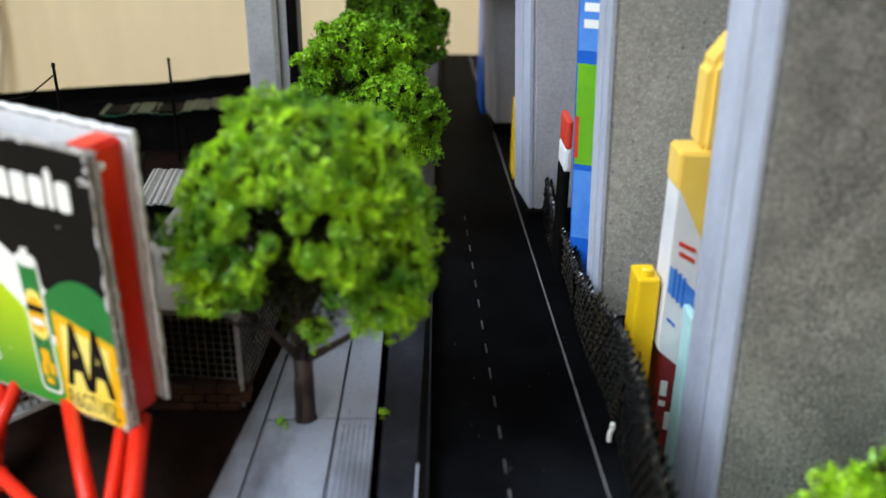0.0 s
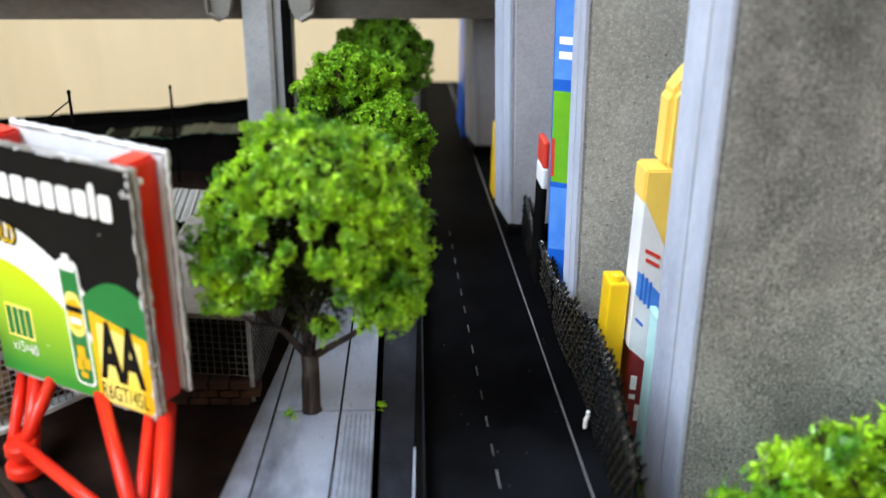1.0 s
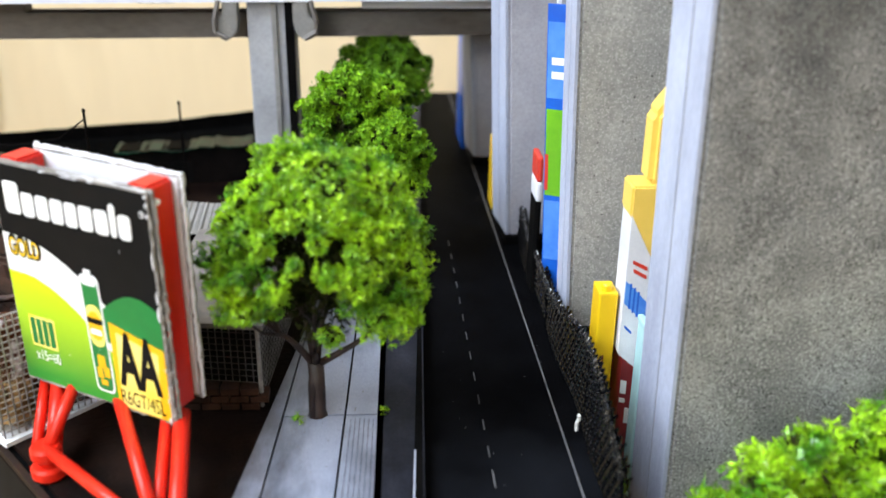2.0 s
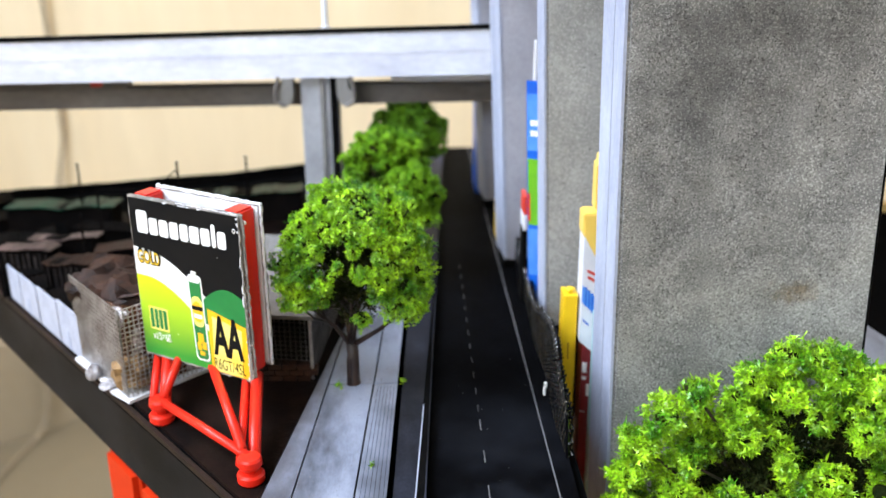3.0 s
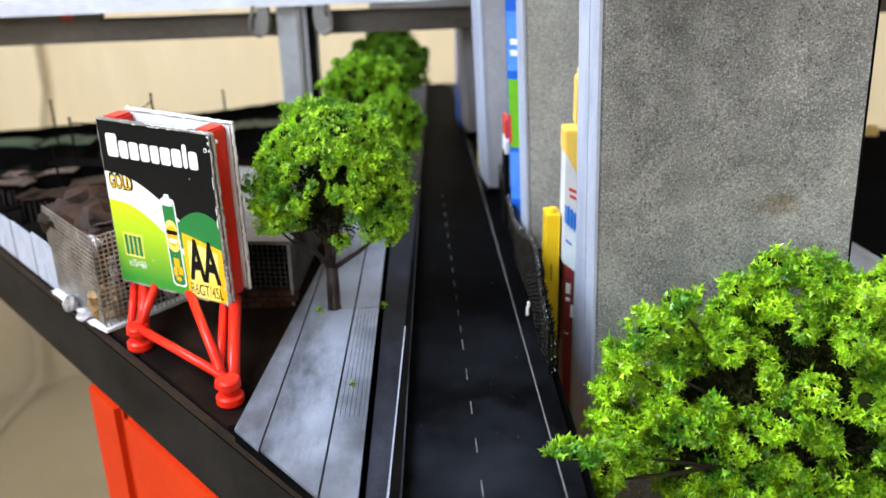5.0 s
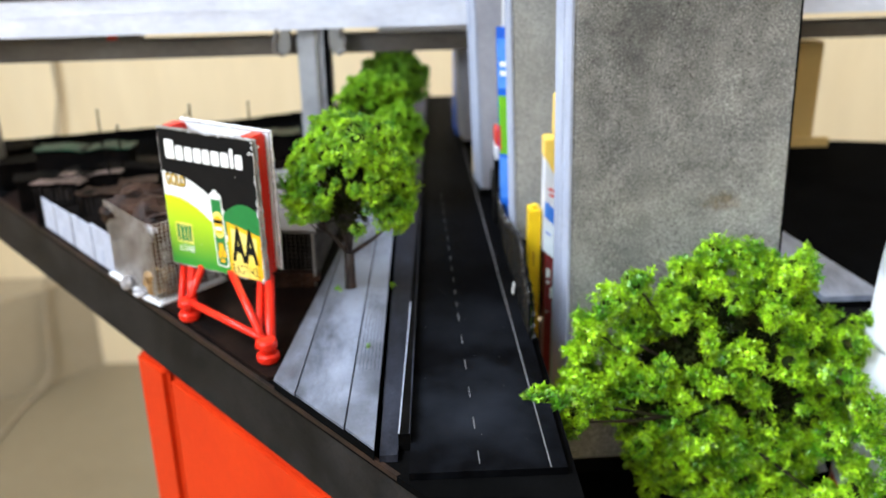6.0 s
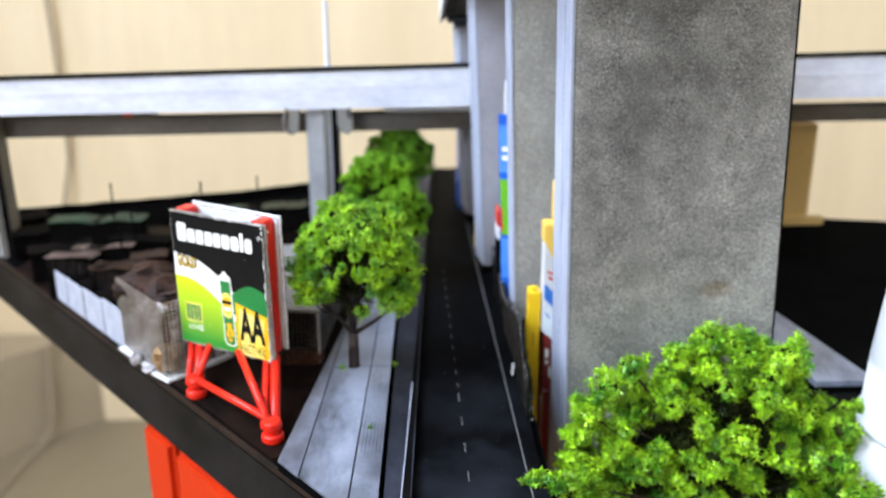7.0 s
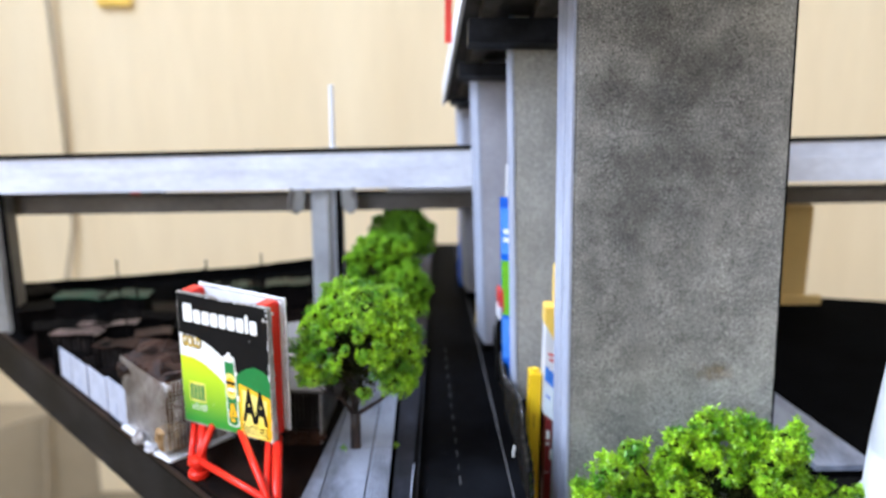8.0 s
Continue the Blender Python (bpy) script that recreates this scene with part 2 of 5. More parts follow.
M["leaf_dark"] = mat("deep_green_foam", (0.17, 0.38, 0.008), (0.05, 0.15, 0.004), 0.55, grain=500, patch=90, mix=0.2, bump=0.2, island=0.4, spec=0.4)
let_light_through(M["leaf"], 0.1)
let_light_through(M["leaf_mid"], 0.1)
let_light_through(M["leaf_dark"], 0.1)
# dry brown crown inside, darkened so that shade between clumps is in the colour
M["brown_shade_foam"] = mat("dry_brown_shade_foam", (0.030, 0.030, 0.008), (0.007, 0.014, 0.003), 0.8, grain=500, patch=110, mix=0.3, bump=0.2, island=0.4, spec=0.04)
M["bark"] = mat("brown_bark", (0.034, 0.016, 0.011), (0.012, 0.006, 0.005), 0.55, grain=500, patch=120, mix=0.5, bump=0.5, stretch=(1, 1, 0.3))
M["rust"] = mat("rusty_tin", (0.06, 0.026, 0.016), (0.008, 0.005, 0.0045), 0.6, spec=0.2, grain=500, patch=90, mix=0.5, bump=0.4)
M["pale_tin"] = mat("pale_tin_sheet", (0.26, 0.18, 0.165), (0.012, 0.008, 0.007), 0.5, spec=0.2, grain=400, patch=70, mix=0.4, bump=0.3)
M["green_tarp"] = mat("dark_green_tarp", (0.004, 0.075, 0.042), (0.002, 0.006, 0.005), 0.5, spec=0.2, grain=400, patch=70, mix=0.4, bump=0.3)
M["shack_dark"] = mat("dark_timber", (0.008, 0.006, 0.0055), (0.0025, 0.0025, 0.0025), 0.7, spec=0.015, grain=500, patch=80, mix=0.5, bump=0.4)
M["batten"] = mat("weathered_batten", (0.035, 0.028, 0.026), (0.006, 0.005, 0.005), 0.65, spec=0.1, grain=500, patch=120, mix=0.5, bump=0.4, rand=0.5)
M["tan"] = mat("tan_cardboard", (0.64, 0.45, 0.17), (0.58, 0.40, 0.15), 0.7, grain=300, patch=30, mix=0.1, bump=0.05)
M["house_card"] = mat("bluish_white_card", (0.47, 0.50, 0.60), (0.32, 0.34, 0.42), 0.6, grain=700, patch=60, mix=0.2, bump=0.15)
M["straw"] = mat("straw_wad", (0.42, 0.25, 0.09), (0.10, 0.05, 0.02), 0.7, grain=500, patch=160, mix=0.5, bump=0.6)
M["film"] = mat("crumpled_clear_film", (0.55, 0.54, 0.57), (0.12, 0.10, 0.10), 0.2, grain=300, patch=180, mix=0.3, bump=0.5)
M["brown_paper"] = mat("brown_crumpled_paper", (0.055, 0.022, 0.012), (0.008, 0.004, 0.003), 0.6, spec=0.2, grain=400, patch=100, mix=0.5, bump=0.5)
M["clear_film"] = mat("wrinkled_clear_wrap", (0.78, 0.76, 0.79), (0.075, 0.026, 0.010), 0.25, grain=160, patch=70, mix=0.4, bump=0.9, lo=0.51, hi=0.59, stretch=(1, 1, 0.55), relief=0.003)
M["bottle"] = mat("translucent_white_plastic", (0.78, 0.80, 0.84), (0.72, 0.74, 0.79), 0.35, grain=200, patch=30, mix=0.05, bump=0.02)
M["black_print"] = mat("black_print", (0.007, 0.007, 0.007), (0.010, 0.0095, 0.0095), 0.45, spec=0.06, grain=300, patch=80, mix=0.1, bump=0.02)
M["white_print"] = mat("white_print", (0.85, 0.85, 0.84), (0.8, 0.8, 0.79), 0.4, grain=300, patch=80, mix=0.05, bump=0.02)
M["green_print"] = mat("green_print", (0.015, 0.20, 0.045), (0.012, 0.17, 0.04), 0.35, grain=300, patch=60, mix=0.1, bump=0.02)
M["amber_print"] = mat("amber_print", (0.85, 0.48, 0.01), (0.8, 0.42, 0.01), 0.35, grain=300, patch=60, mix=0.08, bump=0.02)
M["yellow_print"] = mat("pale_yellow_print", (0.88, 0.80, 0.30), (0.88, 0.66, 0.06), 0.35, grain=300, patch=60, mix=0.05, bump=0.02)
M["lime_print"] = mat("lime_print", (0.46, 0.66, 0.01), (0.42, 0.62, 0.01), 0.35, grain=300, patch=60, mix=0.05, bump=0.02)
M["blue_print"] = mat("blue_print", (0.01, 0.13, 0.62), (0.01, 0.09, 0.5), 0.3, grain=300, patch=60, mix=0.1, bump=0.02)
M["sky_print"] = mat("light_blue_print", (0.12, 0.33, 0.78), (0.05, 0.20, 0.70), 0.3, grain=300, patch=60, mix=0.1, bump=0.02)
M["grass_print"] = mat("grass_green_print", (0.18, 0.48, 0.02), (0.12, 0.38, 0.015), 0.3, grain=300, patch=60, mix=0.1, bump=0.02)
M["red_print"] = mat("red_print", (0.65, 0.05, 0.03), (0.55, 0.04, 0.025), 0.35, grain=300, patch=60, mix=0.1, bump=0.02)
M["torn_grey"] = mat("torn_grey_pulp", (0.42, 0.39, 0.36), (0.2, 0.185, 0.17), 0.9, grain=1800, patch=160, mix=0.4, bump=0.6)
M["card_edge"] = mat("torn_card_edge", (0.50, 0.47, 0.43), (0.16, 0.15, 0.14), 0.8, grain=1500, patch=140, mix=0.4, bump=0.5)
M["cable"] = mat("grey_cable", (0.34, 0.28, 0.2), (0.28, 0.23, 0.16), 0.5, grain=300, patch=40, mix=0.1, bump=0.02)


def gradient_print(name, low, high, z0, z1):
    """Printed vertical colour blend on the packaging card, from height z0 to z1."""
    m, t, n, l, b = nodes_of(name)
    tc = n.new("ShaderNodeTexCoord")
    sep = n.new("ShaderNodeSeparateXYZ")
    l.new(tc.outputs["Object"], sep.inputs[0])
    mr = n.new("ShaderNodeMapRange")
    mr.inputs["From Min"].default_value, mr.inputs["From Max"].default_value = z0, z1
    l.new(sep.outputs["Z"], mr.inputs["Value"])
    ramp = n.new("ShaderNodeValToRGB")
    ramp.color_ramp.elements[0].color, ramp.color_ramp.elements[1].color = (*low, 1), (*high, 1)
    l.new(mr.outputs[0], ramp.inputs["Fac"])
    l.new(ramp.outputs[0], b.inputs["Base Color"])
    b.inputs["Roughness"].default_value = 0.35
    return m


# ---- mesh helpers; all sizes below are in centimetres ----
def thing(name, at, label, category, group="", kind=""):
    ob = new(name)
    ob.empty_display_size = 0.01
    ob.location = Vector(at) * C
    ob["at"] = list(at)
    return tagged(ob, label, category, group, kind)


def origin_of(ob):
    o = Vector((0, 0, 0))
    while ob is not None:
        if ob.get("at"):
            o += Vector(ob["at"])
        ob = ob.parent
    return o


def part(name, bm, material, parent=None, label="", smooth=False):
    """Link a bmesh, given in scene centimetres, as one mesh object under a thing or a part."""
    shift = origin_of(parent)
    for v in bm.verts:
        v.co = (v.co - shift) * C
    bmesh.ops.recalc_face_normals(bm, faces=bm.faces)
    me = bpy.data.meshes.new(name)
    bm.to_mesh(me)
    bm.free()
    for mt in (material if isinstance(material, (list, tuple)) else [material]):
        me.materials.append(mt)
    if smooth:
        for p in me.polygons:
            p.use_smooth = True
    ob = new(name, me)
    ob.parent = parent
    if label:
        ob["label"] = label
    return ob


def solid(name, bm, material, label, category, kind="", group="", smooth=False):
    return tagged(part(name, bm, material, None, "", smooth), label, category, group, kind)


def box(bm, x0, x1, y0, y1, z0, z1, bevel=0.0):
    vs = [bm.verts.new(p) for p in ((x0, y0, z0), (x1, y0, z0), (x1, y1, z0), (x0, y1, z0), (x0, y0, z1), (x1, y0, z1), (x1, y1, z1), (x0, y1, z1))]
    fs = [bm.faces.new([vs[i] for i in f]) for f in ((0, 3, 2, 1), (4, 5, 6, 7), (0, 1, 5, 4), (1, 2, 6, 5), (2, 3, 7, 6), (3, 0, 4, 7))]
    if bevel:
        es = list({e for f in fs for e in f.edges})
        bmesh.ops.bevel(bm, geom=es, offset=bevel, segments=2, affect="EDGES", profile=0.6)
    return bm


def boxes(*rows, bevel=0.0):
    bm = bmesh.new()
    for r in rows:
        box(bm, *r, bevel=bevel)
    return bm


def prism(bm, outline, z0, z1):
    """Upright prism over an outline of (x, y)."""
    lo = [bm.verts.new((x, y, z0)) for x, y in outline]
    hi = [bm.verts.new((x, y, z1)) for x, y in outline]
    bm.faces.new(lo[::-1])
    bm.faces.new(hi)
    k = len(outline)
    for i in range(k):
        bm.faces.new((lo[i], lo[(i + 1) % k], hi[(i + 1) % k], hi[i]))
    return bm


def pris(outline, z0, z1):
    return prism(bmesh.new(), outline, z0, z1)


def tube(bm, points, radii, sides=8, caps=True):
    """A round bar along points, with a radius at each of them."""
    rings = []
    pts = [Vector(p) for p in points]
    for i, p in enumerate(pts):
        d = (pts[min(i + 1, len(pts) - 1)] - pts[max(i - 1, 0)]).normalized()
        a = d.orthogonal().normalized() if abs(d.z) > 0.9 else d.cross(Vector((0, 0, 1))).normalized()
        b = d.cross(a).normalized()
        r = radii[i] if isinstance(radii, (list, tuple)) else radii
        rings.append([bm.verts.new(p + (a * math.cos(6.2832 * k / sides) + b * math.sin(6.2832 * k / sides)) * r) for k in range(sides)])
    for u, w in zip(rings, rings[1:]):
        for k in range(sides):
            bm.faces.new((u[k], u[(k + 1) % sides], w[(k + 1) % sides], w[k]))
    if caps:
        bm.faces.new(rings[0][::-1])
        bm.faces.new(rings[-1])
    return bm


def rod(points, radii, sides=8):
    return tube(bmesh.new(), points, radii, sides)


def lathe(profile, cx, cy, sides=32):
    """A turned body from (radius, height) rows."""
    bm = bmesh.new()
    rings = [[bm.verts.new((cx + r * math.cos(6.2832 * k / sides), cy + r * math.sin(6.2832 * k / sides), z)) for k in range(sides)] for r, z in profile]
    for u, w in zip(rings, rings[1:]):
        for k in range(sides):
            bm.faces.new((u[k], u[(k + 1) % sides], w[(k + 1) % sides], w[k]))
    bm.faces.new(rings[0][::-1])
    bm.faces.new(rings[-1])
    return bm


def lerp(a, b, k):
    return a + (b - a) * k


# ---- the room ----
FLOOR_Z, WALL_Y = -75.0, 144.0
solid("floor", boxes((-120, 240, -168, WALL_Y, FLOOR_Z - 4, FLOOR_Z)), M["room_floor"], "plain beige tiled room floor", "floor", "structure")
wall_n = boxes((-120, 240, WALL_Y, WALL_Y + 8, FLOOR_Z, 190))
solid("wall_north", wall_n, M["wall"], "plain cream painted room wall", "wall", "structure")
solid("wall_east", boxes((240, 248, -160, 30, FLOOR_Z, 190), (240, 248, 120, WALL_Y, FLOOR_Z, 190), (240, 248, 30, 120, FLOOR_Z, 65), (240, 248, 30, 120, 165, 190)),
      M["wall"], "cream painted side wall with a window opening", "wall", "structure")
# side wall with its window opening
solid("wall_west", boxes((-120, -112, -160, -85, FLOOR_Z, 190), (-120, -112, 55, WALL_Y, FLOOR_Z, 190), (-120, -112, -85, 55, FLOOR_Z, 78), (-120, -112, -85, 55, 182, 190)),
      M["wall"], "cream painted wall with a wide window opening", "wall", "structure")
solid("wall_south", boxes((-46, 240, -168, -160, FLOOR_Z, 190), (-120, -110, -168, -160, FLOOR_Z, 190), (-110, -46, -168, -160, FLOOR_Z, 44), (-110, -46, -168, -160, 152, 190)),
      M["wall"], "cream painted wall with a window opening", "wall", "structure")
solid("ceiling", boxes((-120, 248, -168, WALL_Y + 8, 190, 196)), M["ceiling"], "plain white room ceiling", "ceiling", "structure")
# pale socket box
sock = thing("wall_socket", (-55, WALL_Y - 2, 20), "pale yellow plastic socket box on the cream wall", "socket")
part("plate", boxes((-58, -52, WALL_Y - 1.8, WALL_Y, 19.4, 23.5), bevel=0.5), M["pale_yellow"], sock)
wire = []
for i in range(28):
    k = i / 27
    wire.append((-64.8 + 1.3 * math.sin(k * 7) - (0 if k < 0.75 else 14 * (k - 0.75) ** 1.5), WALL_Y - 2.2 - 1.0 * math.sin(k * 4), 150 - 170 * k))
wire += [(-67.4, 141.2, -29), (-69.2, 140.2, -40), (-71.4, 138.6, -50), (-72.8, 137.0, -57), (-73.1, 136.6, -63), (-73.2, 136.2, -68), (-73.9, 135.2, -72), (-75.0, 133.2, -74), (-76.1, 130.2, -74.5),
         (-76.8, 125.6, -74.5), (-77.4, 117.0, -74.5), (-79.0, 104.0, -74.5), (-84.0, 90.0, -74.5), (-93.0, 78.0, -74.5)]
solid("low_wall", pris([(-66.3, WALL_Y - 0.1), (-112, 108.0), (-112, WALL_Y - 0.1)], FLOOR_Z, -55.5), M["low_wall"], "low beige wall ledge in the room corner, coloured as shaded", "wall", "structure")
solid("hanging_cable", rod(wire, 0.42, 6), M["cable"], "thin grey cable hanging down the cream wall", "cable")

# ---- the diorama board, its stand and the lower table ----
DIAG = lambda x: -0.05 - 1.22 * (x + 4.88)
BOARD = [(-41, DIAG(-41)), (1.25, DIAG(1.25)), (1.25, 19.0), (13.9, 19.0), (13.9, 12.8), (60, 12.8), (60, 33), (25, 40.3), (6, 56.6), (-2, 56.3), (-13, 50), (-31, 45.2)]
board = thing("diorama_board", (-4, 20, -3.7), "thick black-painted diorama base board with worn edges", "board")
part("top", pris(BOARD, -0.6, -0.3), M["board"], board)
inner = [(lerp(x, 0, 0.004), lerp(y, 25, 0.004)) for x, y in BOARD]
part("edge_band", pris(inner, -3.7, -0.6), M["board_side"], board, "worn dark grey board edge")

rim = [(-40.5, DIAG(-40.5) - 0.02), (-5.2, DIAG(-5.2) - 0.02), (-5.05, DIAG(-5.2) + 0.1), (-40.35, DIAG(-40.5) + 0.1)]
part("worn_rim", pris(rim, -0.5, -0.27), M["rim"], board, "brownish worn rim of the board")

cab = thing("red_cabinet", (-8, 14, FLOOR_Z), "orange-red plastic cabinet under the diorama board", "cabinet")
EDGE = Vector((1.0, -1.22, 0)).normalized()
INW = Vector((1.22, 1.0, 0)).normalized()
K0 = Vector((-19.9, DIAG(-19.9), 0)) + INW * 0.35


def cab_box(u0, u1, w0, w1, z0, z1):
    q = [K0 + EDGE * u + INW * w for u, w in ((u0, w0), (u1, w0), (u1, w1), (u0, w1))]
    bm = pris([(p.x, p.y) for p in q], z0, z1)
    bmesh.ops.bevel(bm, geom=list(bm.edges), offset=0.3, segments=2, affect="EDGES")
    return bm


part("body", cab_box(0.0, 18.5, 0.6, 7.0, FLOOR_Z, -3.7), M["red_box"], cab)
for u0, u1 in ((0.3, 3.6), (4.1, 18.2)):
    part("front_panel", cab_box(u0, u1, 0.0, 0.7, FLOOR_Z + 3, -4.4), M["red_box"], cab)

LOW = -9.6
lt = thing("low_table", (15, 0, FLOOR_Z), "low black table beside the diorama board", "table")
part("tabletop", boxes((1.35, 48, -22, 15.85, LOW - 2.2, LOW), bevel=0.2), M["board"], lt)
part("rear_top", boxes((-1, 48, 15.85, 30, LOW - 2.2, LOW), bevel=0.1), M["board"], lt)
part("side_top", boxes((-1, 1.35, 2, 15.85, LOW - 2.2, LOW), bevel=0.1), M["board"], lt)
for x, y in ((4, -18), (44, -18), (4, 12), (44, 12)):
    part("leg", boxes((x - 1.5, x + 1.5, y - 1.5, y + 1.5, FLOOR_Z, LOW - 2.2), bevel=0.2), M["board_side"], lt)

# ---- road, kerb and pavement on the board ----
SWL = lambda y: -11.23 + 0.1461 * y
S1 = lambda y: -9.64 + 0.0760 * y
S2 = lambda y: -7.27 + 0.0473 * y
GAP = lambda y: -6.01 + 0.0327 * y
KW = lambda y: -5.22 + 0.0569 * y
KR = lambda y: -4.75 + 0.0437 * y
DASH = lambda y: -2.21 - 0.0016 * y
WL = lambda y: 0.31 - 0.0109 * y
FAR = 55.5


def strip(fa, fb, y0, y1, z0, z1, ga=0.0, gb=0.0, n=8):
    """A long slab between two lines over the board."""
    ys = [lerp(y0, y1, i / n) for i in range(n + 1)]
    return pris([(fa(y) + ga, y) for y in ys] + [(fb(y) - gb, y) for y in reversed(ys)], z0, z1)


def front(f):
    """Where a line meets the slanting front edge of the board."""
    y = 0.0
    for _ in range(40):
        y = 0.5 * y + 0.5 * DIAG(f(y))
    return y


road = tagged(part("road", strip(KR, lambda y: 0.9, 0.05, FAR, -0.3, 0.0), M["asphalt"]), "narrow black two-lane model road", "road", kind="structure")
edge_line = part("edge_line", strip(lambda y: WL(y) - 0.026, lambda y: WL(y) + 0.026, 0.1, FAR, 0.0, 0.012), M["line"], road, "thin white edge line")
y = 0.45
while y < 29:
    long = 0.8 if y < 12 else 0.55
    part("lane_dash", strip(lambda v: DASH(v) - 0.021, lambda v: DASH(v) + 0.021, y, y + long, 0.0, 0.012, n=1), M["line" if y < 13 else "far_line"], road)
    y += 2.25 if y < 11 else 1.42
bm = bmesh.new()
for _ in range(26):
    x, y, r = random.uniform(-4.4, 0.7), random.uniform(0.3, 20), random.uniform(0.005, 0.012)
    box(bm, x - r, x + r * random.uniform(0.4, 2.0), y - r, y + r, 0.0, 0.012)
tagged(part("dust_fleck", bm, M["line"], road, "tiny pale dust flecks"), kind="stuff")
kerb = tagged(part("kerb", strip(KW, KR, 1.9, FAR, -0.3, 0.42, 0.0, 0.0), M["dark_card"]), "low dark kerb rail beside the road", "kerb", kind="structure")
part("kerb_edge", strip(KW, lambda y: KW(y) + 0.05, 1.92, 13.0, 0.42, 0.45), M["cut_card"], kerb, "thin pale worn kerb edge")
part("kerb_edge", strip(lambda y: KR(y) - 0.05, KR, 1.92, 30.0, 0.42, 0.445), M["gutter_pale"], kerb, "thin dull kerb edge")
gut = tagged(part("gutter", strip(GAP, KW, 1.2, FAR, -0.3, 0.0, 0.16, 0.0), M["gutter_pale"]), "dark stained gutter strip beside the kerb", "gutter", kind="structure")


pave = thing("pavement", (-7.5, 20, -0.3), "pale grey card pavement of long joined slabs", "pavement", kind="structure")


def paving(fa, fb, y1, top, y0=None):
    step = 0.06 if top > 0.15 else 0.02
    ya, yb = (front(fa) + step, front(fb) + step) if y0 is None else (y0, y0)
    n = 10
    left = [lerp(ya, y1, i / n) for i in range(n + 1)]
    right = [lerp(yb, y1, i / n) for i in range(n + 1)]
    return pris([(fa(v) + 0.035, v) for v in left] + [(fb(v) - 0.035, v) for v in reversed(right)], 0.12 if top > 0.15 else -0.3, top)


part("base", paving(SWL, GAP, 44.0, 0.12), M["board"], pave, "dark base under the slabs")
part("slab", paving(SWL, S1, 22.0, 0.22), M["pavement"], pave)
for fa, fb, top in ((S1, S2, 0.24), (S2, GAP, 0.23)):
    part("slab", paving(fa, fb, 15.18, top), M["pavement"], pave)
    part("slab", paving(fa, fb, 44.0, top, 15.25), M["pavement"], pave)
# fine grooves scored along the outer slab
bm = bmesh.new()
for k in range(6):
    for v in range(7, 15):
        xa, xb = (lerp(S2(w) + 0.2, GAP(w) - 0.15, k / 5) for w in (v, v + 1))
        prism(bm, [(xa - 0.008, v), (xa + 0.008, v), (xb + 0.008, v + 1), (xb - 0.008, v + 1)], 0.229, 0.233)
tagged(part("scored_groove", bm, M["gutter_pale"], pave), kind="stuff")

soil = tagged(part("soil_patch", pris([(-16.2, 14.3), (-10.6, 7.3), (-10.1, 7.4), (-8.2, 20.4), (-7.7, 40), (-29, 40), (-30.5, 31.5)], -0.3, -0.12), M["soil"]),
              "dark brown glued earth beside the pavement", "soil", kind="structure")
tagged(part("side_pavement", pris([(15.6, 12.9), (18.7, 12.9), (15.9, 26), (14.2, 26)], -0.3, 0.0), M["pavement"]), "pale grey pavement strip on black board", "pavement", kind="structure")

# ---- concrete piers of the viaduct ----
def tapered(lo, shift, z0, z1, bevel=0.0):
    """An upright with a four-cornered foot whose top is shifted sideways."""
    bm = bmesh.new()
    shifts = shift if isinstance(shift, (list, tuple)) else [shift] * 4
    v0 = [bm.verts.new((x, y, z0)) for x, y in lo]
    v1 = [bm.verts.new((x + d, y, z1)) for (x, y), d in zip(lo, shifts)]
    bm.faces.new(v0[::-1])
    bm.faces.new(v1)
    for i in range(4):
        bm.faces.new((v0[i], v0[(i + 1) % 4], v1[(i + 1) % 4], v1[i]))
    if bevel:
        bmesh.ops.bevel(bm, geom=[e for e in bm.edges if abs(e.verts[0].co.z - e.verts[1].co.z) > 3], offset=bevel, segments=2, affect="EDGES")
    return bm


def pier(front_l, front_r, depth, z0, label, lean=0.0, lean_r=None, back=-0.35, step=0.45, card="greyboard"):
    """A card column: grey face, pale cut-edge side of two glued layers, on a black plinth."""
    (xa, ya), (xb, yb) = front_l, front_r
    top = deck_z((ya + yb) / 2)
    p = thing("viaduct_pier", ((xa + xb) / 2, ya + depth / 2, z0), label, "pier", "piers of the viaduct")
    z = z0 + 0.7
    lean_r = lean if lean_r is None else lean_r
    part("shaft", tapered([(xa, ya), (xb, yb), (xb + back, yb + depth), (xa + back, ya + depth)], [lean, lean_r, lean_r, lean], z, top, 0.1), M[card], p)
    e = lambda k, off: (xa + back * k - off, ya + depth * k)
    for k0, k1 in ((0.02, step - 0.02), (step + 0.02, 0.98)):
        part("side_strip", tapered([e(k0, 0.02), e(k1, 0.02), e(k1, 0.14), e(k0, 0.14)][::-1], lean, z, top), M["cut_card"], p, "pale bluish cut card side")
    part("seam", tapered([e(step - 0.02, 0.02), e(step + 0.02, 0.02), e(step + 0.02, 0.115), e(step - 0.02, 0.115)][::-1], lean, z, top), M["concrete"], p, "dark glue seam")
    part("corner_edge", tapered([(xb - 0.03, yb - 0.012), (xb + 0.03, yb + 0.05), (xb + back + 0.03, yb + depth), (xb + back - 0.05, yb + depth)], lean_r, z, top), M["dark_card"], p, "dark worn corner edge")
    part("plinth", boxes((xa - 0.25, xb + 0.25, ya - 0.25, ya + depth + 0.2, z0, z), bevel=0.08), M["dark_card"], p, "black plinth")
    return p


